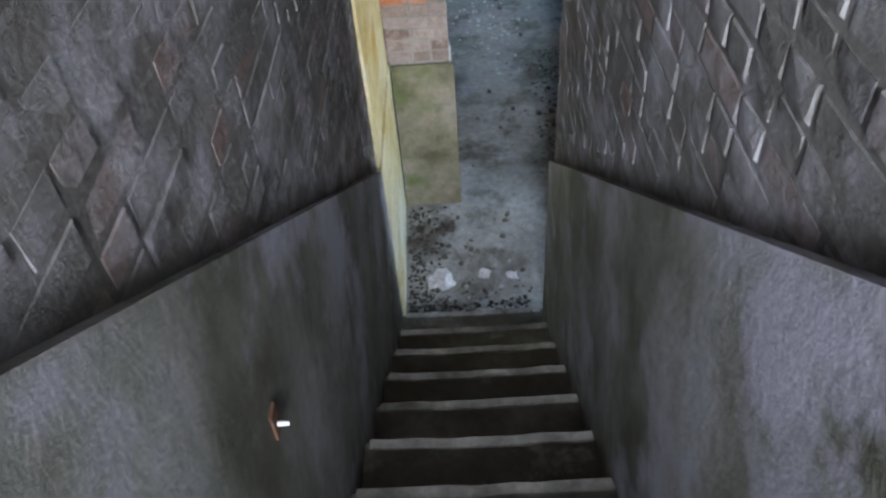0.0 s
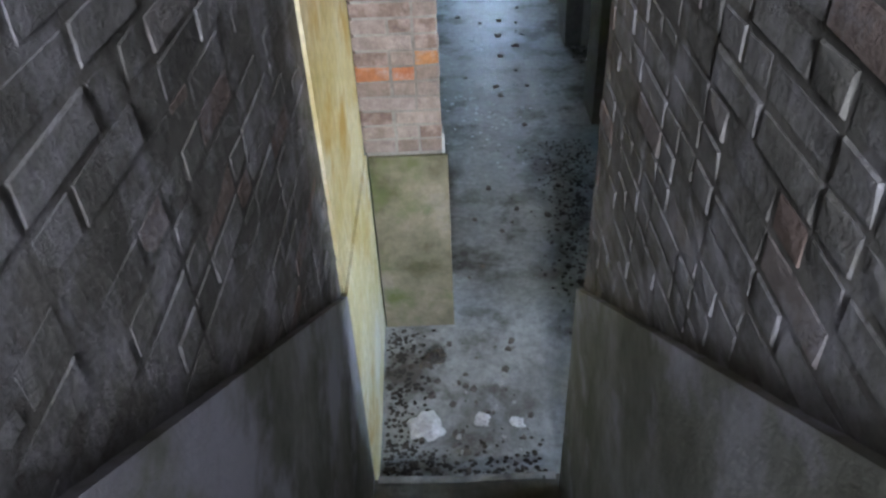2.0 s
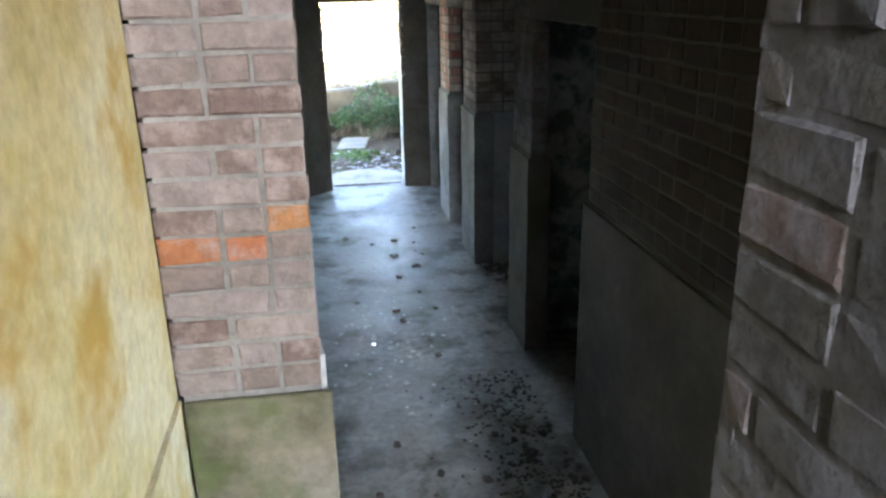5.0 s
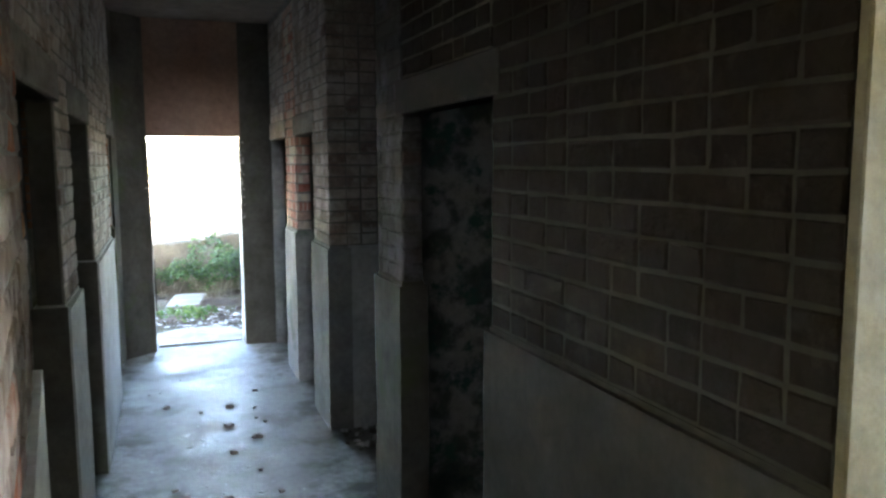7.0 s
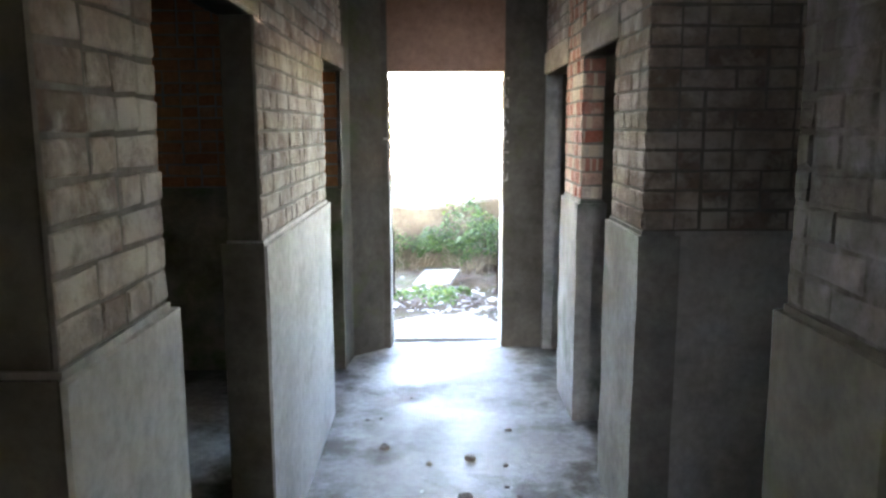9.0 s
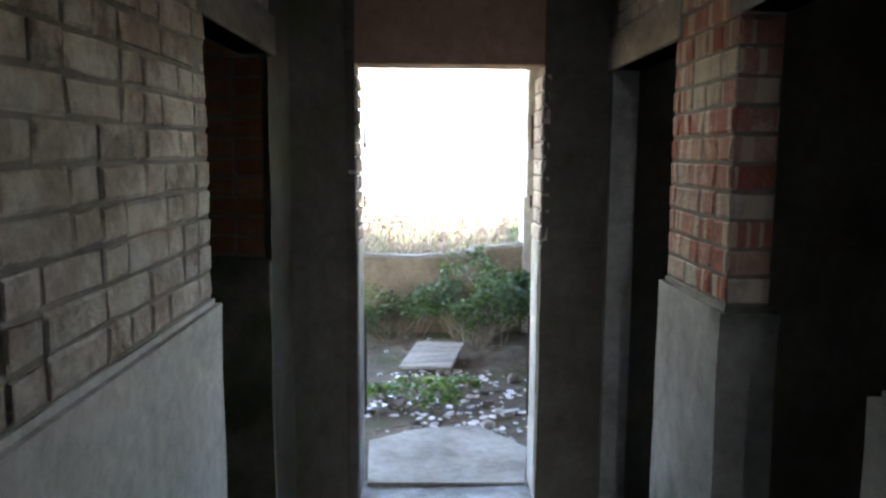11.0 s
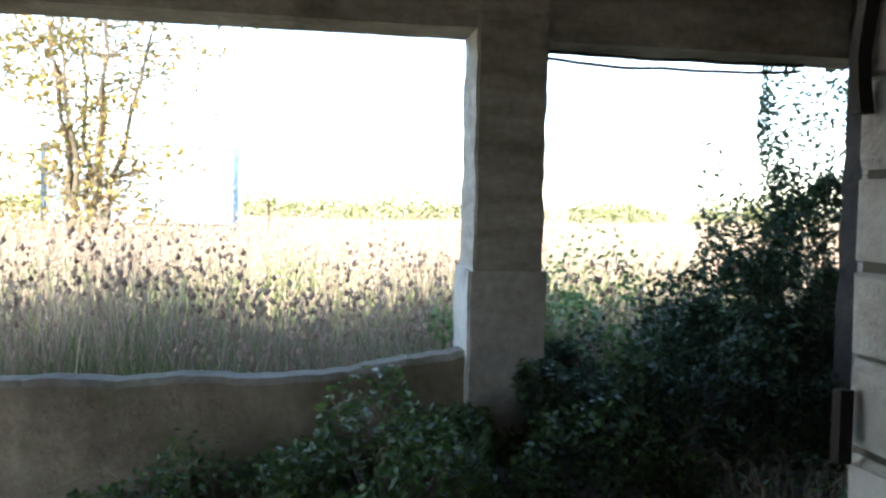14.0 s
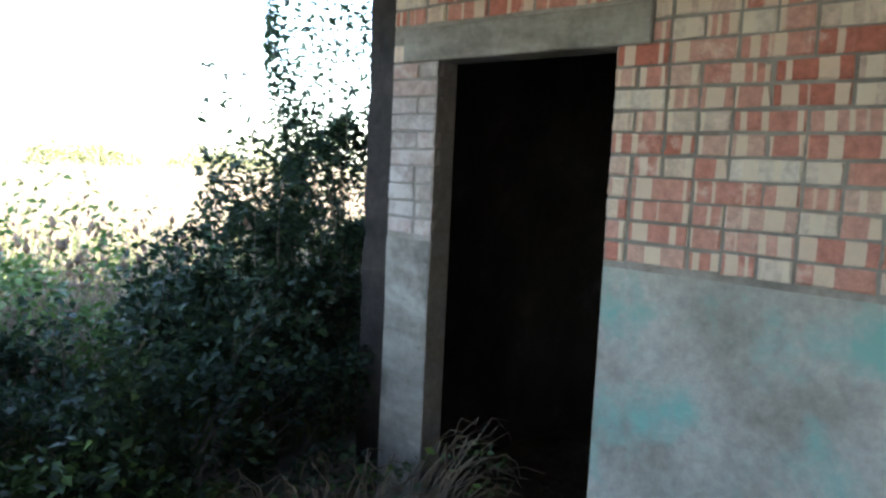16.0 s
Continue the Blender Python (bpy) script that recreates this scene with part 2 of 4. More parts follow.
# brick darkened in its colour for the shaded east wall
B_SHADE = brick_mat("shade_dark_brick", [(0.0, (0.026, 0.020, 0.016)), (1.0, (0.05, 0.038, 0.03))], (0.065, 0.056, 0.048), 0.55, 0.7)


def leaf_mat(name, stops, gloss=0.45):
    m, nt, b = mat(name, gloss, 0.4)
    g = nt.nodes.new("ShaderNodeNewGeometry")
    col = ramp(nt, g.outputs["Random Per Island"], stops)
    nt.links.new(col, b.inputs["Base Color"])
    tr = nt.nodes.new("ShaderNodeBsdfTranslucent")
    nt.links.new(col, tr.inputs["Color"])
    mx = nt.nodes.new("ShaderNodeMixShader")
    mx.inputs[0].default_value = 0.3
    nt.links.new(b.outputs[0], mx.inputs[1])
    nt.links.new(tr.outputs[0], mx.inputs[2])
    nt.links.new(mx.outputs[0], nt.nodes["Material Output"].inputs[0])
    return m


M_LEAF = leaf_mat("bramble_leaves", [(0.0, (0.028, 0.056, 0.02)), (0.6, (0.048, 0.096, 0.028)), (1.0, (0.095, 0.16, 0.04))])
# fresh weeds' own green, also the brighter colour for sunlit brambles
M_LEAF_BRIGHT = leaf_mat("young_and_sunlit_leaves", [(0.0, (0.06, 0.12, 0.03)), (0.6, (0.10, 0.20, 0.05)), (1.0, (0.20, 0.28, 0.07))])
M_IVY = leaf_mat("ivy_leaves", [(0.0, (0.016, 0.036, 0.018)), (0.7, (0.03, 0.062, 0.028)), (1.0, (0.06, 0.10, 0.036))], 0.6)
M_AUTUMN = leaf_mat("yellowing_leaves", [(0.0, (0.10, 0.105, 0.03)), (0.5, (0.18, 0.15, 0.045)), (1.0, (0.25, 0.155, 0.06))])
M_GRASS = leaf_mat("dry_grass", [(0.0, (0.12, 0.115, 0.07)), (0.4, (0.23, 0.18, 0.135)), (1.0, (0.36, 0.29, 0.22))], 0.8)
M_GRASS_GREEN = leaf_mat("green_grass", [(0.0, (0.07, 0.12, 0.03)), (1.0, (0.17, 0.22, 0.06))], 0.7)
M_SEED = leaf_mat("seed_heads", [(0.0, (0.22, 0.15, 0.11)), (1.0, (0.42, 0.32, 0.25))], 0.9)
M_HEDGE = leaf_mat("far_hedge_leaves", [(0.0, (0.11, 0.13, 0.055)), (1.0, (0.21, 0.22, 0.10))], 0.8)

# ---- building blocks ----


def part(name, bm, material, parent=None, label=""):
    me = bpy.data.meshes.new(name)
    bm.to_mesh(me)
    bm.free()
    me.materials.append(material)
    ob = new(name, me)
    if parent:
        ob.parent = parent
    if label:
        ob["label"] = label
    return ob


def add_box(bm, x0, x1, y0, y1, z0, z1, bevel=0.0, m=None):
    r = bmesh.ops.create_cube(bm, size=1)
    for v in r["verts"]:
        v.co = ((x0 + x1) / 2 + v.co.x * (x1 - x0), (y0 + y1) / 2 + v.co.y * (y1 - y0), (z0 + z1) / 2 + v.co.z * (z1 - z0))
    if bevel:
        es = list({e for v in r["verts"] for e in v.link_edges})
        bmesh.ops.bevel(bm, geom=es, offset=bevel, segments=1, affect="EDGES")
    if m is not None:
        bmesh.ops.transform(bm, matrix=m, verts=r["verts"] if not bevel else bm.verts)


def box(name, x0, x1, y0, y1, z0, z1, material, parent=None, bevel=0.0, label="", kind=""):
    bm = bmesh.new()
    add_box(bm, x0, x1, y0, y1, z0, z1, bevel)
    ob = part(name, bm, material, parent, label)
    if kind:
        ob["kind"] = kind
    return ob


def wall(name, x0, x1, y0, y1, z0, z1, material, label=""):
    return box(name, x0, x1, y0, y1, z0, z1, material, None, 0.0, label, "structure")


def prism(name, pts, lo, hi, axis, material, parent=None, label=""):
    """A polygon in the plane across an axis, drawn out along it."""
    bm = bmesh.new()
    def place(p, d):
        return {"x": (d, p[0], p[1]), "y": (p[0], d, p[1]), "z": (p[0], p[1], d)}[axis]
    a = [bm.verts.new(place(p, lo)) for p in pts]
    b = [bm.verts.new(place(p, hi)) for p in pts]
    bm.faces.new(a)
    bm.faces.new(b)
    for i in range(len(pts)):
        bm.faces.new((a[i - 1], a[i], b[i], b[i - 1]))
    bmesh.ops.recalc_face_normals(bm, faces=bm.faces)
    return part(name, bm, material, parent, label)


rng = random.Random(7)


def brick_mesh(length, seed):
    """A worn brick: x along the wall, y out of it, z up; its face at y = 0."""
    r = random.Random(seed)
    bm = bmesh.new()
    add_box(bm, -length / 2, length / 2, -0.04, 0.0, -0.0325, 0.0325)
    bmesh.ops.bevel(bm, geom=[e for e in bm.edges if sum(v.co.y for v in e.verts) > -0.01], offset=0.005, segments=1, affect="EDGES")
    for v in bm.verts:
        v.co.x += r.uniform(-0.003, 0.003)
        v.co.z += r.uniform(-0.0035, 0.0035)
        if v.co.y > -0.02:
            v.co.y += r.uniform(-0.003, 0.002)
    me = bpy.data.meshes.new("brick")
    bm.to_mesh(me)
    bm.free()
    return me


MESHES = {}


def brick_variant(length, material):
    key = (length, material.name)
    if key not in MESHES:
        MESHES[key] = []
        for s in range(5):
            me = brick_mesh(length, s * 17 + int(length * 1000))
            me.materials.append(material)
            MESHES[key].append(me)
    return rng.choice(MESHES[key])


COUNT = {}


def bricks(parent, p, ang, length, z0, z1, material, floor_line=None, holes=(), bond="mixed", miss=0.006, proud=0.006):
    """Lays bricks, each a piece of its own, on the face that starts at p and runs along the angle (degrees); the face looks to the left of that way.
    holes: (u0, u1, z0, z1). floor_line(u): the lowest height at u."""
    m0 = pose(p[0], p[1], 0, 0, 0, ang)
    rest = []
    z = z0 + 0.0375
    row = 0
    while z + 0.03 <= z1:
        u = 0.0
        first = True
        while u < length - 0.015:
            if bond == "mixed":
                w = 0.215 if (rng.random() < 0.42) else 0.1025
            else:
                w = 0.215
            if first and row % 2:
                w = 0.1025
            first = False
            full = w
            if u + w > length - 0.06:
                w = length - u
            w = min(w, length - u)
            c = u + w / 2
            ok = w > 0.02 and rng.random() > miss
            if floor_line and z + 0.03 < min(floor_line(u), floor_line(u + w)):
                ok = False
            for h in holes:
                if h[0] - 0.005 < u + w and u < h[1] + 0.005 and h[2] < z + 0.03 and z - 0.03 < h[3]:
                    if u < h[0] - 0.03 and z < h[3]:
                        w2 = h[0] - u
                        c, w = u + w2 / 2, w2
                    elif u + w > h[1] + 0.03 and z < h[3]:
                        c, w2 = (h[1] + u + w) / 2, u + w - h[1]
                        w = w2
                        u = h[1]
                    else:
                        ok = False
            if ok:
                base = 0.215 if full > 0.15 else 0.1025
                k = max(0.12, (w - 0.004) / base) if abs(w - full) > 1e-6 else 1.0
                # the local y axis points out of the wall
                mm = m0 @ Matrix.Translation((c, proud + rng.uniform(-0.003, 0.002), z)) @ Euler((rng.uniform(-.012, .012), rng.uniform(-.012, .012), rng.uniform(-.012, .012))).to_matrix().to_4x4()
                me = brick_variant(base, material)
                n = COUNT.get(parent.name, 0)
                if n < 300:
                    ob = bpy.data.objects.new("brick", me)
                    scene.collection.objects.link(ob)
                    ob.parent = parent
                    ob.matrix_basis = mm @ Matrix.Diagonal((k, 1, 1, 1))
                    COUNT[parent.name] = n + 1
                else:
                    rest.append((me, mm @ Matrix.Diagonal((k, 1, 1, 1))))
            u += w + 0.010
        z += 0.075
        row += 1
    if rest:
        vs, fs = [], []
        for me, m in rest:
            o = len(vs)
            vs += [tuple(m @ v.co) for v in me.vertices]
            fs += [tuple(o + i for i in f.vertices) for f in me.polygons]
        big = bpy.data.meshes.new("brickwork")
        big.from_pydata(vs, [], fs)
        big.materials.append(material)
        ob = new("brickwork", big)
        ob.parent = parent
        ob["kind"] = "stuff"


DADO = 1.24
CEIL = 3.1
# ---- floor and ground ----


def corridor_floor_height(x, y):
    t = min(1.0, max(0.0, (4.25 - y) / 0.8))
    return -0.16 * t * t * (3 - 2 * t)


def sheet(name, x0, x1, y0, y1, step, height, material):
    nx, ny = max(1, round((x1 - x0) / step)), max(1, round((y1 - y0) / step))
    vs = [(x0 + (x1 - x0) * i / nx, y0 + (y1 - y0) * j / ny) for j in range(ny + 1) for i in range(nx + 1)]
    me = bpy.data.meshes.new(name)
    fs = [(j * (nx + 1) + i, j * (nx + 1) + i + 1, (j + 1) * (nx + 1) + i + 1, (j + 1) * (nx + 1) + i) for j in range(ny) for i in range(nx)]
    me.from_pydata([(x, y, height(x, y)) for x, y in vs], [], fs)
    me.materials.append(material)
    for f in me.polygons:
        f.use_smooth = True
    ob = new(name, me)
    ob["kind"] = "structure"
    return ob


sheet("floor", -3.2, 4.3, 0.6, 11.1, 0.1, lambda x, y: corridor_floor_height(x, y) + 0.012 * (noise.noise((x * 1.3, y * 1.3, 0)) - 0.2), M_FLOOR)


def ground_height(x, y):
    if y < 11.12:
        return -0.03
    e = 0.05 * noise.noise((x * 1.2, y * 1.2, 3)) + 0.02 * noise.noise((x * 6, y * 6, 1))
    if y > 15:
        e += min(0.25, (y - 15) * 0.05)
    return e - 0.03


sheet("ground", -8, 12, 11.1, 21, 0.12, ground_height, M_EARTH)
bm = bmesh.new()
ring = [(-8, 20.9), (12, 20.9), (700, 900), (-700, 900)]
bm.faces.new([bm.verts.new((x, y, 0.2)) for x, y in ring])
for side in ((-8, -700), (12, 700)):
    bm.faces.new([bm.verts.new((x, y, -0.05 if y < 20 else 0.2)) for x, y in ((side[0], 20.9), (side[1], 900), (side[1], -300), (side[0], -300))])
bm.faces.new([bm.verts.new((x, y, -0.05)) for x, y in ((-8, -300), (12, -300), (12, -4), (-8, -4))])
bmesh.ops.recalc_face_normals(bm, faces=bm.faces)
part("ground_meadow", bm, M_FIELD)["kind"] = "structure"

# ---- staircase ----
LX, RX = -0.10, 0.78
RISE, RUN, NOSE_Y = 0.215, 0.313, 3.19
stairs = tagged(new("staircase"), "steep worn dark stone staircase between brick walls", "staircase", kind="structure")
for k in range(14):
    y1 = NOSE_Y - RUN * k
    z1 = RISE * k + 0.005
    bm = bmesh.new()
    add_box(bm, LX - 0.02, RX + 0.02, y1 - RUN - 0.06, y1, z1 - RISE - 0.02, z1)
    bmesh.ops.subdivide_edges(bm, edges=[e for e in bm.edges if abs(e.verts[0].co.x - e.verts[1].co.x) > 0.3], cuts=9)
    bmesh.ops.bevel(bm, geom=[e for e in bm.edges if all(v.co.y > y1 - 0.001 and v.co.z > z1 - 0.001 for v in e.verts)], offset=0.014, segments=2, affect="EDGES")
    for v in bm.verts:
        w = 1 - min(1, abs(v.co.x - 0.34) / 0.44)
        if v.co.z > z1 - 0.03:
            v.co.z += -0.014 * w + 0.005 * noise.noise((v.co.x * 5, k * 3.1, 0))
            v.co.y += 0.010 * noise.noise((v.co.x * 7, k * 5.7, 2))
    part("step", bm, M_STEP, stairs)
    # worn edge strip; its paleness paints the highlight on the nosing
    bm = bmesh.new()
    add_box(bm, LX + 0.03, RX - 0.02, y1 - 0.035, y1 + 0.006, z1 - 0.030, z1 + 0.003)
    bmesh.ops.subdivide_edges(bm, edges=[e for e in bm.edges if abs(e.verts[0].co.x - e.verts[1].co.x) > 0.3], cuts=12)
    for v in bm.verts:
        w = 1 - min(1, abs(v.co.x - 0.34) / 0.44)
        v.co.z -= 0.011 * w + 0.004 * noise.noise((v.co.x * 9, k * 2.3, 4))
        v.co.y += 0.008 * noise.noise((v.co.x * 8, k * 5.7, 2))
    part("nosing", bm, M_NOSING, stairs, "worn step edge with its wet highlight put into the colour")
TOP_Z = RISE * 13 + 0.005
TOP_Y = NOSE_Y - RUN * 14
box("landing_slab", -0.35, 1.02, -3.2, TOP_Y - 0.05, TOP_Z - 0.2, TOP_Z + 0.215, M_STEP, stairs)


def stair_dado(y):
    return 1.13 + max(0.0, (3.2 - y)) * 0.705


SLOPE_TOP = -0.8
wall_w = wall("wall_stair_west", -0.36, LX - 0.012, -3.2, 4.25, -0.2, 5.7, M_MORTAR_DARK, "grimy brick stair wall above a sloping render dado")
pts = [(-3.0, -0.2), (3.2, -0.2), (3.2, stair_dado(3.2)), (SLOPE_TOP, stair_dado(SLOPE_TOP)), (-3.0, stair_dado(SLOPE_TOP))]
prism("render_dado", pts, LX - 0.05, LX + 0.012, "x", M_PLASTER_STAIR, wall_w, "stained grey render dado sloping with the stairs")
prism("render_dado", [(3.204, -0.2), (4.25, -0.2), (4.25, 1.13), (3.204, 1.13)], LX - 0.05, LX + 0.012, "x", M_PLASTER_CREAM, wall_w, "pale cream limewashed dado")
prism("limewash", [(3.204, 1.14), (4.25, 1.14), (4.25, CEIL), (3.204, CEIL)], LX - 0.05, LX + 0.002, "x", M_PLASTER_CREAM, wall_w, "yellowed limewash over the wall")
bricks(wall_w, (LX - 0.012, 3.2), -90, 3.9, 1.0, 4.3, B_STAIR, lambda u: stair_dado(3.2 - u), proud=0.0022)
wall_e = wall("wall_stair_east", RX + 0.012, 1.02, -1.0, 3.10, -0.2, 5.7, M_MORTAR_DARK, "rough grimy brick stair wall above a sloping render dado")
pts = [(-1.0, -0.2), (3.12, -0.2), (3.12, stair_dado(3.12) + 0.01), (SLOPE_TOP, stair_dado(SLOPE_TOP)), (-1.0, stair_dado(SLOPE_TOP))]
prism("render_dado", pts, RX - 0.012, RX + 0.05, "x", M_PLASTER_STAIR, wall_e, "stained grey render dado sloping with the stairs")
bricks(wall_e, (RX + 0.012, -0.9), 90, 4.0, 1.0, 4.3, B_STAIR, lambda u: stair_dado(-0.9 + u), proud=0.0035)
bricks(wall_e, (RX + 0.012, 3.10), 0, 0.23, 1.2, 3.1, B_STAIR)
# upper landing, with a window opening to the east
wall("wall_landing_north", -0.36, 1.02, 2.4, 2.62, CEIL, 5.7, M_PLASTER)
wall("wall_landing_south_sill", -0.36, 1.02, -3.4, -3.2, 2.6, 3.3, M_PLASTER)
wall("wall_landing_south_head", -0.36, 1.02, -3.4, -3.2, 5.0, 5.7, M_PLASTER)
wall("wall_landing_south_pier", 0.72, 1.02, -3.4, -3.2, 3.3, 5.0, M_PLASTER)
wall("wall_landing_east", RX + 0.012, 1.02, -3.2, -1.0, 2.6, 5.7, M_PLASTER)
# unseen wall, added only to keep direct sun out of the landing
wall("wall_sun_screen", -3.4, 4.5, -5.6, -5.2, -0.2, 8.2, M_CONCRETE)
wall("ceiling_upper", -0.4, 1.3, -3.4, 2.7, 5.7, 5.9, M_CEILING)
# iron hook in the dado
hook = tagged(new("wall_hook"), "small shiny iron hook fixed in the stair dado", "hook")
bm = bmesh.new()
add_box(bm, LX + 0.012, LX + 0.018, 0.95, 0.99, 2.19, 2.27)
part("plate", bm, M_RUST, hook)
bm = bmesh.new()
bmesh.ops.create_cone(bm, cap_ends=True, segments=10, radius1=0.006, radius2=0.005, depth=0.026, matrix=pose(LX + 0.030, 0.97, 2.22, 0, 90, 0))
part("pin", bm, M_GLASSBIT, hook, "bright metal pin")

# ---- rooms off the corridor ----
wall("ceiling", -3.2, 4.5, 2.4, 11.1, CEIL, CEIL + 0.25, M_CEILING, "low soot-stained concrete ceiling")
wall("ceiling_side_room", 1.02, 4.5, 1.2, 2.4, CEIL, CEIL + 0.25, M_CEILING)
wall("wall_outer_west", -3.4, -3.2, 2.0, 11.1, -0.2, 5.7, M_PLASTER)
wall("wall_west_south", -3.2, -0.36, 4.25, 4.45, -0.2, CEIL, M_PLASTER)
wall("wall_upper_storey", -3.4, 4.5, 2.7, 10.95, CEIL + 0.26, 5.7, M_CONCRETE)
wall("wall_outer_east_room", 4.3, 4.5, 3.65, 11.1, -0.2, CEIL, M_PLASTER_CREAM)
wall("wall_room_sill", 4.3, 4.5, 1.2, 3.65, -0.2, 0.9, M_PLASTER_CREAM)
wall("wall_room_head", 4.3, 4.5, 1.2, 3.65, 2.5, CEIL, M_PLASTER_CREAM)
wall("wall_room_pier", 4.3, 4.5, 1.2, 2.45, 0.9, 2.5, M_PLASTER_CREAM)
wall("wall_room_south", 1.02, 4.5, 1.0, 1.2, -0.2, CEIL, M_PLASTER_CREAM)
wall("wall_room_north", 1.70, 4.3, 5.05, 5.25, -0.2, CEIL, M_PLASTER_CREAM, "cream limewashed room wall")
sheet("floor_side_room", 1.0, 4.4, 1.1, 5.2, 0.3, lambda x, y: corridor_floor_height(x, y) - 0.01, M_FLOOR)

CW, CE = 0.125, 1.505


def dado(parent, x0, x1, y0, y1, z1=DADO, material=None, proud=0.022, z0=-0.2):
    """A render skirt that stands proud all round a piece of wall, with a rounded top edge."""
    bm = bmesh.new()
    add_box(bm, x0 - proud, x1 + proud, y0 - proud, y1 + proud, z0, z1)
    top = [e for e in bm.edges if all(v.co.z > z1 - 0.001 for v in e.verts)]
    bmesh.ops.bevel(bm, geom=top, offset=0.016, segments=2, affect="EDGES")
    up = [e for e in bm.edges if abs(e.verts[0].co.z - e.verts[1].co.z) > 0.5]
    bmesh.ops.subdivide_edges(bm, edges=up, cuts=14)
    for v in bm.verts:
        v.co.x += 0.005 * noise.noise((v.co.y * 3, v.co.z * 4, 1.5))
        v.co.y += 0.005 * noise.noise((v.co.x * 3, v.co.z * 4, 4.5))
    return part("render_dado", bm, material or M_PLASTER, parent, "grey cement render dado")


def corridor_wall(name, x0, x1, y0, y1, material, faces, dado_material=None, z1=CEIL, label="", dado_h=DADO, mortar=None):
    """A length of brick wall above a render dado. faces: which sides show brick (w, e, s, n)."""
    w = wall(name, x0, x1, y0, y1, -0.2, z1, mortar or M_MORTAR, label or "limewashed brick wall above a grey render dado")
    dado(w, x0, x1, y0, y1, dado_h, dado_material)
    b = dado_h + 0.004
    if "e" in faces:
        bricks(w, (x1, y1), -90, y1 - y0, b, z1, material)
    if "w" in faces:
        bricks(w, (x0, y0), 90, y1 - y0, b, z1, material)
    if "s" in faces:
        bricks(w, (x1, y0), 180, x1 - x0, b, z1, material)
    if "n" in faces:
        bricks(w, (x0, y1), 0, x1 - x0, b, z1, material)
    return w


def over_door(name, x0, x1, y0, y1, z0, material, lintel=None):
    w = wall(name, x0, x1, y0, y1, z0, CEIL, M_MORTAR, "brickwork over a doorway with a concrete lintel")
    bm = bmesh.new()
    add_box(bm, x0 - 0.012, x1 + 0.012, y0 - 0.08, y1 + 0.08, z0, z0 + 0.15, 0.006)
    part("lintel", bm, lintel or M_CONCRETE, w, "rough concrete lintel")
    bricks(w, (x1, y1), -90, y1 - y0, z0 + 0.155, CEIL, material)
    bricks(w, (x0, y0), 90, y1 - y0, z0 + 0.155, CEIL, material)
    return w


# west side: the wall end stands askew, then piers and doorways in one line
def askew(x0, y0, x1, y1, inner, out=0.0):
    return [(inner - out, y0 - out), (x0 + out, y0 - out), (x1 + out, y1 + out), (inner - out, y1 + out)]


pil = prism("wall_west_end", askew(0.285, 4.26, CW, 5.61, LX + 0.115), -0.2, CEIL, "z", M_MORTAR, None, "brick wall end with a render dado")
pil["kind"] = "structure"
prism("render_dado", askew(0.277, 4.325, CW, 5.61, LX + 0.115, 0.022), -0.2, 1.205, "z", M_PLASTER_PALE, pil, "pale grey render dado")
box("wall_west_end_return", LX + 0.015, LX + 0.113, 4.262, 4.6, -0.2, CEIL, M_MORTAR, pil)
box("mossy_render", LX + 0.02, 0.312, 4.222, 4.244, -0.2, 1.13, M_PLASTER_MOSS, pil, 0.004, "mossy green-brown render")
bricks(pil, (0.285, 4.26), 180, 0.385, 1.135, CEIL, B_PILLAR)
bricks(pil, (CW, 5.61), math.degrees(math.atan2(4.26 - 5.61, 0.285 - CW)), 1.355, 1.21, CEIL, B_PILLAR)
over_door("wall_west_head_1", 0.0, CW - 0.005, 5.635, 6.485, 2.02, B_CORR)
pier_w = corridor_wall("wall_west_pier", 0.02, CW - 0.01, 6.50, 6.995, B_CORR, "en", M_PLASTER_PALE)
# dark sheets added over the south jamb, for its shade away from the exit
box("jamb_shade", 0.0, CW + 0.004, 6.465, 6.473, -0.2, 1.236, M_ENDWALL, pier_w, 0.002, "thin dirty dark sheet added for the shade on a door jamb")
box("jamb_shade", 0.022, CW - 0.016, 6.488, 6.498, 1.245, CEIL, M_ENDWALL, pier_w, 0.002, "thin dirty dark sheet added for the shade on a door jamb")
# partition in the unlit room, its darkness painted into the render
part_w = wall("wall_partition_west", -3.2, -0.03, 6.56, 6.74, -0.2, CEIL, M_SHADE_RENDER, "dark partition wall seen through the doorway")
dado(part_w, -3.18, -0.055, 6.57, 6.73, DADO, M_SHADE_RENDER)
over_door("wall_west_head_2", 0.0, CW - 0.015, 7.02, 7.92, 2.0, B_CORR)
long_w = corridor_wall("wall_west_long", 0.0, CW - 0.01, 7.945, 9.49, B_CORR, "en", M_PLASTER_PALE)
# the same added dark sheets for this jamb's shaded south side
box("jamb_shade", -0.02, CW + 0.004, 7.910, 7.918, -0.2, 1.236, M_ENDWALL, long_w, 0.002, "thin dirty dark sheet added for the shade on a door jamb")
box("jamb_shade", 0.002, CW - 0.016, 7.933, 7.943, 1.245, CEIL, M_ENDWALL, long_w, 0.002, "thin dirty dark sheet added for the shade on a door jamb")
over_door("wall_west_head_3", 0.0, CW - 0.015, 9.515, 10.33, 2.0, B_CORR)
corridor_wall("wall_west_recess", -3.2, 0.075, 10.35, 10.52, B_ORANGE, "s", M_PLASTER_MOSS, label="orange brick wall above a brown render dado")
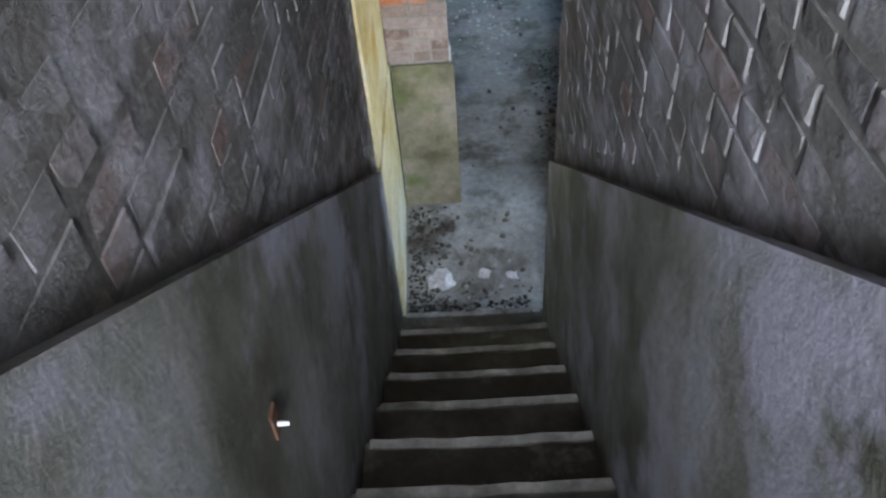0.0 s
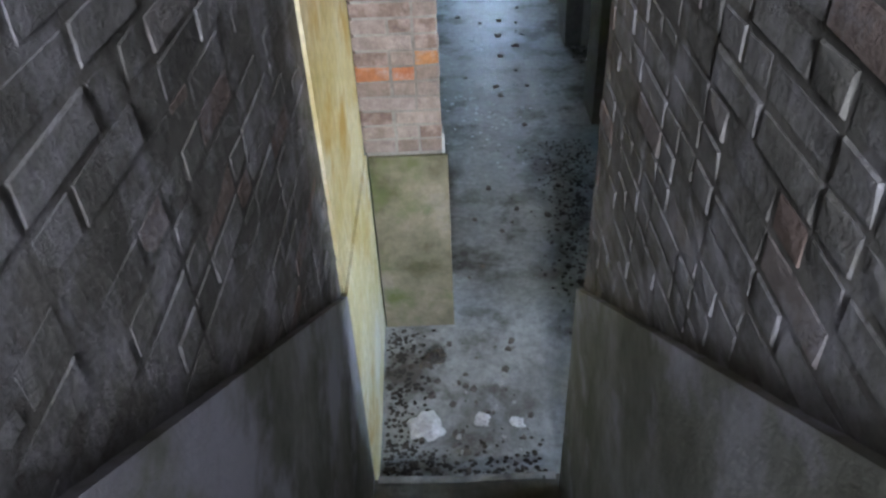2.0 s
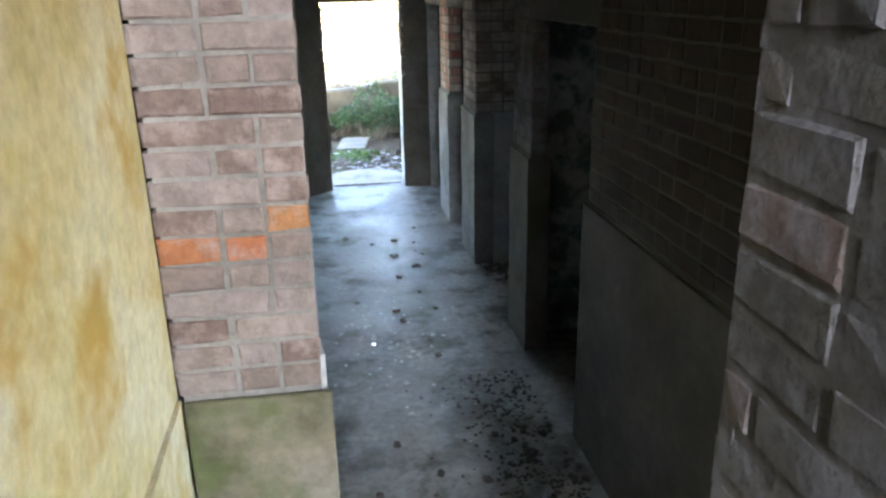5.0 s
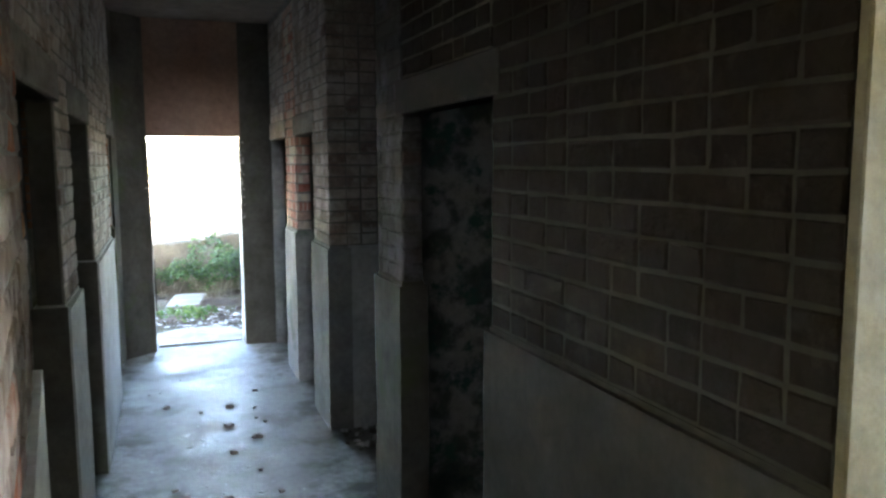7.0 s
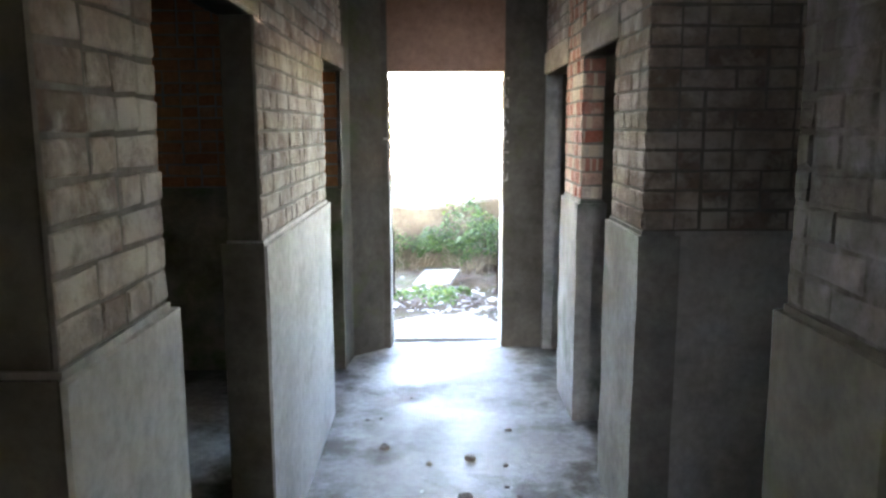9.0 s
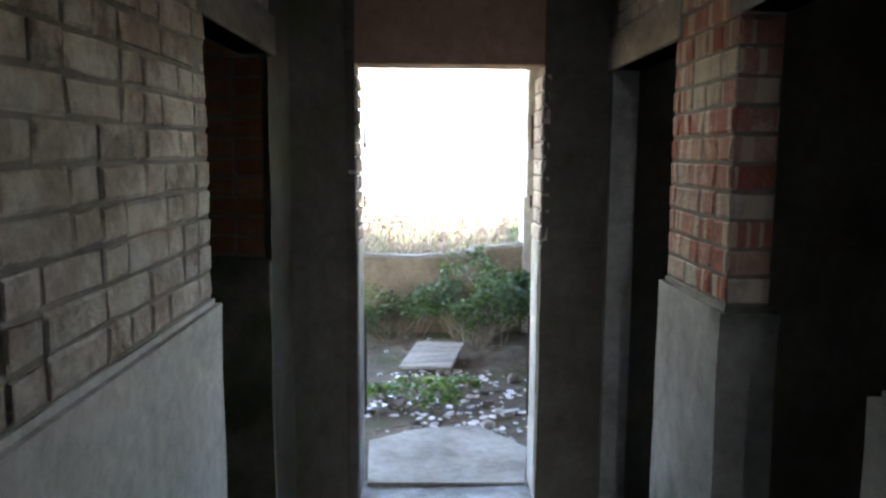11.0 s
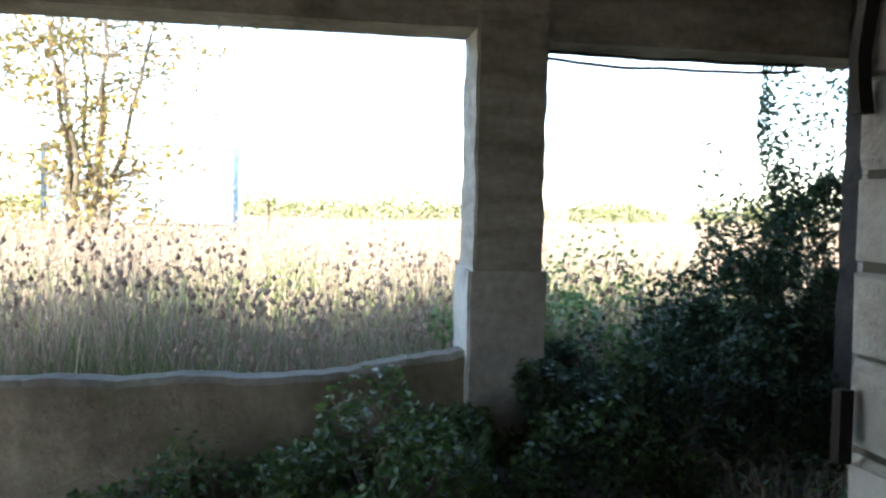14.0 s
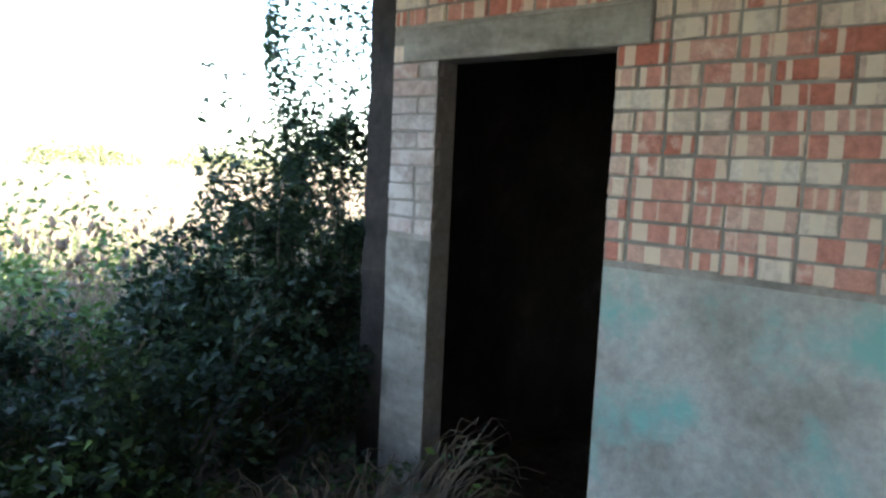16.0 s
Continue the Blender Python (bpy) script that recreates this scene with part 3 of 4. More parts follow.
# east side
# brick, mortar and dado here carry the wall's shade in their colour
dark_w = corridor_wall("wall_east_pier_1", CE, 1.70, 4.17, 5.55, B_SHADE, "w", M_SHADE_RENDER, label="brick wall and render dado, coloured near black for their shade", mortar=M_SHADE_RENDER)
box("limewash", CE - 0.026, 1.70, 4.12, 4.146, -0.2, CEIL, M_CREAM_DULL, dark_w, 0.004, "cream limewash on the wall end")
# lintel and the bricks over it are coloured dark for the same shade
over_door("wall_east_head_1", CE, 1.60, 5.575, 6.53, 2.0, B_SHADE, M_SHADE_RENDER)
# darker stair brick and render put this pier's shade into its colour
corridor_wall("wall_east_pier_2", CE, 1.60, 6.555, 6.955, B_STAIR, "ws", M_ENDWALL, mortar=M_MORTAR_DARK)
mot = wall("wall_east_partition", 1.625, 4.3, 6.80, 6.97, -0.2, CEIL, M_PLASTER_MOTTLED, "wall with dark mottled peeling teal and white paint")
corridor_wall("wall_east_cross", CE + 0.118, 4.3, 8.164, 8.38, B_CORR, "s", M_PLASTER_PALE, label="brick cross wall above a stained render dado")
corridor_wall("wall_east_pier_3", CE, CE + 0.115, 8.16, 8.68, B_CORR, "wsn")
over_door("wall_east_head_2", CE, CE + 0.115, 8.70, 9.39, 2.0, B_CORR)
corridor_wall("wall_east_pier_4", CE, CE + 0.115, 9.415, 9.92, B_RED, "wsn")
over_door("wall_east_head_3", CE, CE + 0.115, 9.945, 10.79, 2.0, B_CORR)
wall("wall_east_corner", CE, CE + 0.115, 10.80, 10.85, -0.2, CEIL, M_PLASTER)
# end wall with the way out
EY0, EY1, DX0, DX1, DH = 10.86, 11.10, 0.385, 1.205, 2.03
# the inner face is backlit; its shade is put into the render colour
end_w = wall("wall_end_west", -3.2, DX0 - 0.012, EY0, EY1, -0.2, CEIL, M_ENDWALL, "backlit end wall beside the open doorway, shade put into its colour")
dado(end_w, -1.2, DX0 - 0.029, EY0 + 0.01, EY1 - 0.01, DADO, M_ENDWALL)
box("jamb_render", DX0 - 0.03, DX0, EY0 + 0.02, EY1 + 0.016, -0.2, DADO, M_PLASTER, end_w, 0.004, "pale render on the door reveal")
bricks(end_w, (DX0 - 0.012, EY1), -90, EY1 - EY0, DADO, DH, B_JAMB, proud=0.014)
bricks(end_w, (DX0 - 2.412, EY1), 0, 2.4, DADO, CEIL, B_RED)
end_e = wall("wall_end_east", DX1 + 0.012, 4.3, EY0, EY1, -0.2, CEIL, M_ENDWALL, "backlit end wall beside the open doorway, shade put into its colour")
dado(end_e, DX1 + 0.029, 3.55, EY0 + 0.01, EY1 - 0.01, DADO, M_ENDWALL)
box("jamb_render", DX1, DX1 + 0.03, EY0 + 0.02, EY1 + 0.016, -0.2, DADO, M_PLASTER, end_e, 0.004, "pale render on the door reveal")
bricks(end_e, (DX1 + 0.012, EY0), 90, EY1 - EY0, DADO, DH, B_JAMB, proud=0.014)
bricks(end_e, (1.22, EY1), 0, 2.28, DADO, CEIL, B_RED)
wall("wall_end_head", DX0 - 0.010, DX1 + 0.010, EY0, EY1, DH, CEIL, M_OVERDOOR, "sooty plaster over the doorway")
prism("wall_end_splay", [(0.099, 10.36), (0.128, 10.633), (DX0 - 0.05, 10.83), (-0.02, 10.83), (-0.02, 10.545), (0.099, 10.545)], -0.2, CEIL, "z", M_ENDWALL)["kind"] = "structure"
# remains of the door frame in the jambs
for x, side in ((DX0 + 0.004, 1), (DX1 - 0.004, -1)):
    fr = tagged(new("door_frame_remnant"), "splintered dark remains of a wooden door frame", "door frame", group="frame remains in the exit")
    for y, z0, z1, w in ((11.075, 0.35, 0.85, 0.004), (11.085, 1.38, 1.44, 0.006), (11.085, 1.66, 1.82, 0.006)):
        bm = bmesh.new()
        add_box(bm, min(x, x + side * 0.012), max(x, x + side * 0.012), y - w, y + w * 0.7, z0, z1)
        bmesh.ops.subdivide_edges(bm, edges=[e for e in bm.edges if abs(e.verts[0].co.z - e.verts[1].co.z) > 0.1], cuts=6)
        for v in bm.verts:
            v.co.y += 0.012 * noise.noise((v.co.z * 14, y * 9, x * 5))
        part("splinter", bm, M_DARKWOOD, fr)

# ---- verandah ----
VC = 2.76
wall("ceiling_verandah", -3.4, 3.9, EY1, 14.78, VC, VC + 0.2, M_PLASTER, "concrete verandah ceiling")
side_w = wall("wall_verandah_east", 3.58, 3.70, EY1, 12.98, -0.2, 2.0, M_MORTAR, "red and whitewashed brick wall above a teal-stained dado")
dado(side_w, 3.60, 3.68, EY1, 12.955, 1.25, M_PLASTER_TEAL)
bricks(side_w, (3.58, EY1), 90, 1.88, 1.255, 2.0, B_RED)
side_n = wall("wall_verandah_north_pier", 3.58, 3.70, 13.83, 14.10, -0.2, 2.0, M_MORTAR, "whitewashed brick pier beside a dark doorway")
dado(side_n, 3.60, 3.68, 13.855, 14.08, 1.25, M_CONCRETE)
bricks(side_n, (3.58, 13.83), 90, 0.27, 1.255, 2.0, B_JAMB)
bricks(side_n, (3.58, 14.10), 0, 0.12, 1.255, 2.0, B_JAMB)
side_h = wall("wall_verandah_head", 3.58, 3.70, EY1, 14.10, 2.001, VC, M_MORTAR, "red and whitewashed brickwork over a doorway")
bm = bmesh.new()
add_box(bm, 3.562, 3.71, 12.85, 14.03, 2.0, 2.14, 0.006)
part("lintel", bm, M_CONCRETE, side_h, "rough grey concrete lintel")
bricks(side_h, (3.58, EY1), 90, 3.0, 2.005, VC, B_RED, holes=((12.85 - EY1, 14.03 - EY1, 1.9, 2.14),))
bricks(side_h, (3.58, 12.98), 0, 0.12, 1.255, 2.0, B_RED)
# room behind that doorway, its darkness put into the wall colour
wall("wall_dark_room_back", 6.0, 6.2, 11.1, 14.8, -0.2, VC, M_SHADE_RENDER)
wall("wall_dark_room_south", 3.70, 6.0, 11.4, 11.6, -0.2, VC, M_SHADE_RENDER)
wall("wall_dark_room_north", 3.70, 6.0, 14.1, 14.3, -0.2, VC, M_SHADE_RENDER)
wall("ceiling_dark_room", 3.705, 6.2, 11.1, 14.8, VC, VC + 0.2, M_CONCRETE)

# column, beam and low wall
col = tagged(new("concrete_column"), "square board-marked grey concrete column with a chipped edge", "column")


def rough_box(name, x0, x1, y0, y1, z0, z1, material, parent, amp=0.012, cuts=24, label="", freq=6.0):
    bm = bmesh.new()
    add_box(bm, x0, x1, y0, y1, z0, z1)
    long_axis = max(range(3), key=lambda i: (x1 - x0, y1 - y0, z1 - z0)[i])
    bmesh.ops.subdivide_edges(bm, edges=[e for e in bm.edges if abs(e.verts[0].co[long_axis] - e.verts[1].co[long_axis]) > 0.05], cuts=cuts)
    bmesh.ops.bevel(bm, geom=[e for e in bm.edges if abs((e.verts[0].co - e.verts[1].co).normalized()[long_axis]) > 0.9], offset=0.012, segments=2, affect="EDGES")
    for v in bm.verts:
        p = v.co * freq
        v.co += Vector((noise.noise(p), noise.noise(p + Vector((9, 0, 0))), 0.3 * noise.noise(p + Vector((0, 9, 0))))) * amp
    return part(name, bm, material, parent, label)


rough_box("shaft", 1.58, 1.955, 14.37, 14.74, 1.24, 2.80, M_CONCRETE, col, 0.012, 30, "", 9)
rough_box("render_base", 1.555, 1.975, 14.35, 14.76, -0.2, 1.245, M_PLASTER, col, 0.010, 20, "brown-grey render round the base")
beam = tagged(new("concrete_beam"), "long weathered concrete beam over the verandah front", "beam", kind="structure")
rough_box("beam_west", -3.3, 1.578, 14.38, 14.72, 2.485, 2.85, M_CONCRETE, beam, 0.010, 60)
rough_box("beam_east", 1.957, 3.9, 14.38, 14.72, 2.44, 2.85, M_CONCRETE, beam, 0.008, 40)
# warped roofing edge showing slits of sky under the beam
sag = tagged(new("roofing_strip"), "warped dark roofing strip hanging under the beam", "roofing strip")
for dz, y in ((0.0, 14.6), (-0.035, 14.66)):
    bm = bmesh.new()
    add_box(bm, 1.96, 3.56, y, y + 0.02, 2.40 + dz, 2.418 + dz)
    bmesh.ops.subdivide_edges(bm, edges=[e for e in bm.edges if abs(e.verts[0].co.x - e.verts[1].co.x) > 0.5], cuts=30)
    for v in bm.verts:
        s = (v.co.x - 1.96) / 1.6
        v.co.z += -0.025 * math.sin(math.pi * s) * (1 if dz else 0.3) + 0.01 * noise.noise((v.co.x * 4, dz * 40, 0)) + (0.02 if dz == 0 else 0.03)
    part("strip", bm, M_DARKWOOD, sag)
pier_e = tagged(new("end_pier"), "dark ivy-covered pier at the verandah corner", "pier", kind="structure")
rough_box("shaft", 3.64, 3.84, 14.13, 14.34, -0.2, 2.78, M_DARKWOOD, pier_e, 0.02, 30)


def low_top(x):
    return 0.70 + 0.02 * noise.noise((x * 3, 0, 0)) + 0.13 * max(0.0, min(1.0, (x - 0.75) / 0.8)) ** 1.3 + 0.012 * noise.noise((x * 14, 2, 0))


bm = bmesh.new()
n = 110
rows = []
for i in range(n + 1):
    x = -3.2 + (1.56 + 3.2) * i / n
    t = low_top(x)
    w = 0.015 * noise.noise((x * 5, 7, 0))
    rows.append([bm.verts.new(p) for p in ((x, 14.40 + w, -0.2), (x, 14.40 + w, t - 0.03), (x, 14.43, t), (x, 14.60, t - 0.01), (x, 14.64, t - 0.05), (x, 14.64, -0.2))])
for a, b in zip(rows, rows[1:]):
    for j in range(5):
        bm.faces.new((a[j], b[j], b[j + 1], a[j + 1]))
bm.faces.new(rows[0])
bm.faces.new(rows[-1])
bmesh.ops.recalc_face_normals(bm, faces=bm.faces)
part("wall_low", bm, M_LOWWALL, None, "broken-topped low render wall across the verandah front")["kind"] = "structure"

# ---- plants ----


def leaf_mesh(name, spots, size, material, parent, r, label="", droop=0.5):
    """Many small folded leaves, one island each, at the given spots."""
    vs, fs = [], []
    for x, y, z in spots:
        s = size * r.uniform(0.6, 1.35)
        m = Matrix.Translation((x, y, z)) @ Euler((r.uniform(-droop, droop) * 2, r.uniform(-droop, droop) * 2, r.uniform(0, 6.28))).to_matrix().to_4x4()
        o = len(vs)
        for p in ((0, -0.5, 0), (0.32, -0.05, 0.08), (0, 0.6, -0.06), (-0.32, -0.05, 0.08), (0, 0, 0)):
            vs.append(tuple(m @ (Vector(p) * s)))
        fs += [(o, o + 1, o + 4), (o + 1, o + 2, o + 4), (o + 2, o + 3, o + 4), (o + 3, o, o + 4)]
    me = bpy.data.meshes.new(name)
    me.from_pydata(vs, [], fs)
    me.materials.append(material)
    ob = new(name, me)
    ob.parent = parent
    if label:
        ob["label"] = label
    return ob


def tube(bm, pts, r0, r1, seg=6):
    prev = None
    n = len(pts)
    for i, p in enumerate(pts):
        p = Vector(p)
        d = (Vector(pts[min(i + 1, n - 1)]) - Vector(pts[max(i - 1, 0)])).normalized()
        q = d.to_track_quat("Z", "Y").to_matrix()
        rad = r0 + (r1 - r0) * i / (n - 1)
        ring = [bm.verts.new(p + q @ Vector((math.cos(a) * rad, math.sin(a) * rad, 0))) for a in (2 * math.pi * k / seg for k in range(seg))]
        if prev:
            for k in range(seg):
                bm.faces.new((prev[k - 1], prev[k], ring[k], ring[k - 1]))
        prev = ring


def arc(r, a, b, sag, n=7, wob=0.03):
    a, b = Vector(a), Vector(b)
    out = []
    for i in range(n):
        t = i / (n - 1)
        p = a.lerp(b, t) + Vector((0, 0, sag * 4 * t * (1 - t)))
        if 0 < i:
            p += Vector((r.uniform(-wob, wob), r.uniform(-wob, wob), r.uniform(-wob, wob)))
        out.append(p)
    return out


def bush(name, label, cx, cy, rx, ry, h, leaves, size, material, seed, stems=14, z0=0.0, lump=0.8, category="bush", twigs=0):
    r = random.Random(seed)
    ob = tagged(new(name), label, category)
    ob.location = (cx, cy, z0)
    spots = []
    while len(spots) < leaves:
        a, u = r.uniform(0, 6.283), r.random()
        t = math.sqrt(r.random()) if r.random() < 0.4 else r.uniform(0.72, 1.0)
        dx, dy = math.cos(a) * t, math.sin(a) * t
        top = math.sqrt(max(0, 1 - t * t * 0.85))
        z = h * top * (0.35 + 0.65 * math.sqrt(u))
        x, y = rx * dx, ry * dy
        d = noise.noise(((cx + x) * 3.2, (cy + y) * 3.2, z * 3.2 + seed))
        if d < -0.04:
            continue
        k = 1 + lump * d
        spots.append((x * k, y * k, max(0.02, z * k + r.uniform(-0.03, 0.03))))
    leaf_mesh("foliage", spots, size, material, ob, r)
    bm = bmesh.new()
    for _ in range(stems):
        s = r.choice(spots)
        tube(bm, arc(r, (s[0] * 0.2 + r.uniform(-.05, .05), s[1] * 0.2, -0.03), s, 0.12 * h), 0.007, 0.0025, 5)
    for _ in range(twigs):
        s = r.choice(spots)
        e = Vector(s) * r.uniform(1.05, 1.25)
        tube(bm, arc(r, (s[0] * 0.5, s[1] * 0.5, 0.0), e, 0.2), 0.005, 0.0015, 4)
    part("stem_tangle", bm, M_TWIG, ob, "pale dry stems")["kind"] = "stuff"
    return ob


bush("bramble_bush", "green bramble bush growing out of the littered verandah ground", 1.12, 13.9, 0.58, 0.42, 0.70, 4200, 0.042, M_LEAF, 11, 26, twigs=10)
bush("bramble_bush", "dark low brambles against the low wall", 0.35, 14.12, 0.75, 0.24, 0.36, 1900, 0.04, M_LEAF, 12, 16, twigs=14)
bush("bramble_bush", "dark brambles round the column base", 1.95, 14.0, 0.6, 0.35, 0.55, 3400, 0.042, M_LEAF, 13, 20, twigs=20)
# these brambles take the darker ivy leaves, shade put into the colour
bush("bramble_bush", "dense brambles between the column and the corner pier, leaves coloured dark for shade", 2.75, 14.7, 0.9, 0.75, 0.92, 13000, 0.045, M_IVY, 14, 34, twigs=30)
# sunlight is put into the leaf colour of this farther bramble
bush("bramble_bush", "green brambles behind the column, leaves coloured bright as if sunlit", 2.75, 15.7, 1.1, 0.55, 1.02, 7000, 0.045, M_LEAF_BRIGHT, 15, 20, twigs=10)
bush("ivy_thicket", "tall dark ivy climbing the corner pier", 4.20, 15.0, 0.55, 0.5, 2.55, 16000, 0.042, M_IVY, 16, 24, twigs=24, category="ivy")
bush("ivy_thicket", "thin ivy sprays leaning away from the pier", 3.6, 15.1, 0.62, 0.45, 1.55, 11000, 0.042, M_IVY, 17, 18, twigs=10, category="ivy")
bush("dead_bramble_heap", "dark heap of dead bramble stems", 2.9, 13.55, 0.55, 0.4, 0.42, 350, 0.04, M_LEAF, 18, 60, twigs=70, category="brushwood")
bush("weed_patch", "fresh green weeds in the rubble by the exit", 0.52, 12.25, 0.30, 0.16, 0.14, 420, 0.05, M_LEAF_BRIGHT, 19, 8, category="weeds")
bush("weed_patch", "small green weeds among the shards", 0.9, 12.5, 0.2, 0.12, 0.09, 130, 0.045, M_LEAF_BRIGHT, 20, 6, category="weeds")
bush("weed_patch", "leafy debris plant on the floor beside the wall end", 0.14, 3.98, 0.10, 0.09, 0.10, 90, 0.04, M_DEBRIS, 21, 10, z0=-0.02, category="weeds")

# meadow: dry stalks with seed heads in front, shorter and sparser farther off
r = random.Random(3)


def meadow(name, label, y0, y1, x0, x1, count, h, width, material, heads, lean=0.18):
    vs, fs, hv, hf = [], [], [], []
    for _ in range(count):
        y = y0 + (y1 - y0) * r.random() ** 1.4
        x = r.uniform(x0, x1) * (1 + (y - 15) * 0.03)
        g = ground_height(x, y) if y < 20.9 else 0.2
        hh = h * r.uniform(0.55, 1.15) * (1 + 0.5 * noise.noise((x * 0.8, y * 0.8, 5)) + 0.25 * noise.noise((x * 3, y * 3, 9)))
        a = r.uniform(0, 6.28)
        lx, ly = r.gauss(0, lean) * hh, r.gauss(0, lean) * hh
        w = width * r.uniform(0.6, 1.4)
        cx, cy = math.cos(a) * w, math.sin(a) * w
        o = len(vs)
        vs += [(x - cx, y - cy, g - 0.02), (x + cx, y + cy, g - 0.02), (x + lx * 0.35 + cx * 0.8, y + ly * 0.35 + cy * 0.8, g + hh * 0.55), (x + lx * 0.35 - cx * 0.8, y + ly * 0.35 - cy * 0.8, g + hh * 0.55), (x + lx, y + ly, g + hh)]
        fs += [(o, o + 1, o + 2, o + 3), (o + 3, o + 2, o + 4)]
        if heads and r.random() < heads:
            for k in range(r.randint(2, 5)):
                s = r.uniform(0.008, 0.022)
                px, py, pz = x + lx * (1 - k * 0.06) + r.uniform(-.04, .04), y + ly + r.uniform(-.04, .04), g + hh - k * 0.05 + r.uniform(-.02, .03)
                q = len(hv)
                hv += [(px - s, py, pz), (px, py - s, pz), (px + s, py, pz), (px, py + s, pz), (px, py, pz + s * 1.6), (px, py, pz - s * 1.2)]
                hf += [(q + i, q + (i + 1) % 4, q + 4) for i in range(4)] + [(q + (i + 1) % 4, q + i, q + 5) for i in range(4)]
    me = bpy.data.meshes.new(name)
    me.from_pydata(vs, [], fs)
    me.materials.append(material)
    ob = tagged(new(name, me), label, "grass", kind="stuff")
    if hv:
        me = bpy.data.meshes.new("seed_heads")
        me.from_pydata(hv, [], hf)
        me.materials.append(M_SEED)
        tagged(new("seed_heads", me), "brown dry seed heads on the stalks", "grass", kind="stuff")
    return ob


meadow("tall_dry_grass", "tall pale dry grass and weed stalks", 15.3, 26, -7, 9, 28000, 0.98, 0.0045, M_GRASS, 0.22, 0.24)
meadow("green_undergrowth", "green grass at the foot of the dry stalks", 14.9, 22, -6, 8, 20000, 0.6, 0.006, M_GRASS_GREEN, 0.0, 0.3)
meadow("far_dry_grass", "pale dry grass across the field", 25, 60, -14, 16, 9000, 0.75, 0.02, M_GRASS, 0.15)

# far hedge and the tree
for i in range(13):
    x = -30 + i * 6.2 + r.uniform(-1, 1)
    y = 78 + r.uniform(-4, 6)
    hb = new("hedge_bush")
    tagged(hb, "rounded yellow-green hedge bush across the field", "bush", group="far hedge")
    hb.location = (x, y, 0.15)
    rr = random.Random(i + 50)
    spots = []
    hh = rr.uniform(2.2, 3.6)
    for _ in range(900):
        a, t, u = rr.uniform(0, 6.283), math.sqrt(rr.random()), rr.random()
        k = 1 + 0.4 * noise.noise((math.cos(a) * 2 + i, math.sin(a) * 2, u * 2))
        spots.append((3.8 * math.cos(a) * t * k, 2.0 * math.sin(a) * t, max(0.1, hh * math.sqrt(max(0, 1 - t * t)) * u * k)))
    leaf_mesh("foliage", spots, 0.38, M_HEDGE, hb, rr)


def tree(name, label, x, y, z, height, seed):
    r = random.Random(seed)
    ob = tagged(new(name), label, "tree")
    ob.location = (x, y, z)
    bm = bmesh.new()
    spots = []
    for s in range(7):
        a = s * 0.9 + r.uniform(-.3, .3)
        lean = r.uniform(0.5, 2.6)
        end = (math.cos(a) * lean, math.sin(a) * lean * 0.6, height * r.uniform(0.75, 1.05))
        limb = arc(r, (math.cos(a) * 0.15, math.sin(a) * 0.15, -0.05), end, 0.2, 10, 0.09)
        tube(bm, limb, 0.085, 0.015, 7)
        for b in range(15):
            t = r.randint(2, 9)
            p = Vector(limb[t])
            q = p + Vector((r.uniform(-1.8, 2.7), r.uniform(-1, 1), r.uniform(-0.1, 1.2)))
            br = arc(r, p, q, r.uniform(-0.1, 0.2), 6, 0.07)
            tube(bm, br, 0.022, 0.005, 4)
            for c in br[2:]:
                for _ in range(12):
                    spots.append(tuple(c + Vector((r.gauss(0, .22), r.gauss(0, .22), r.gauss(0, .2)))))
                if r.random() < 0.5:
                    tw = c + Vector((r.uniform(-.6, .6), r.uniform(-.4, .4), r.uniform(-.3, .4)))
                    tube(bm, [c, c.lerp(tw, .5) + Vector((0, 0, .04)), tw], 0.007, 0.002, 3)
    part("trunk", bm, M_BARK, ob)
    for _ in range(1700):
        a, t = r.uniform(0, 6.283), math.sqrt(r.random())
        zz = 1.9 * r.random() * math.sqrt(max(0, 1 - t * t * .8))
        if noise.noise((a * 2, t * 3, zz * 2)) > -0.15:
            spots.append((2.3 * math.cos(a) * t, 1.3 * math.sin(a) * t, 0.1 + zz))
    leaf_mesh("crown", spots, 0.15, M_AUTUMN, ob, r, "sparse yellowing leaves")
    return ob


tree("tree", "many-stemmed young tree with sparse yellowing leaves", -4.6, 30.0, 0.1, 7.6, 5)
tree("tree", "young tree with thin yellowing leaves at the field edge", -9.5, 33.0, 0.1, 6.8, 8)

# ---- things in the field ----
box_c = tagged(new("metal_container"), "pale blue metal container standing in the meadow", "container")
for i in range(22):
    bm = bmesh.new()
    x = -8.1 + i * 0.28
    add_box(bm, x, x + 0.26, 38.0 + (0.05 if i % 2 else 0.0), 40.2, 0.75, 3.30)
    part("panel", bm, M_BLUE, box_c)
for x in (-8.2, -1.97):
    bm = bmesh.new()
    add_box(bm, x - 0.08, x + 0.08, 37.94, 38.10, 0.2, 3.40, 0.02)
    part("corner_post", bm, M_BLUE_DARK, box_c)
for z in (0.66, 3.32):
    bm = bmesh.new()
    add_box(bm, -8.2, -1.97, 37.95, 38.08, z, z + 0.09, 0.015)
    part("rail", bm, M_DARKWOOD if z < 1 else M_BLUE_DARK, box_c)
for x in (-7.4, -2.0):
    bm = bmesh.new()
    add_box(bm, x - 0.15, x + 0.15, 38.05, 38.4, 0.18, 0.72, 0.02)
    part("foot", bm, M_DARKWOOD, box_c, "dark support foot")
post = tagged(new("fence_post"), "rusty iron post standing in the meadow", "post")
bm = bmesh.new()
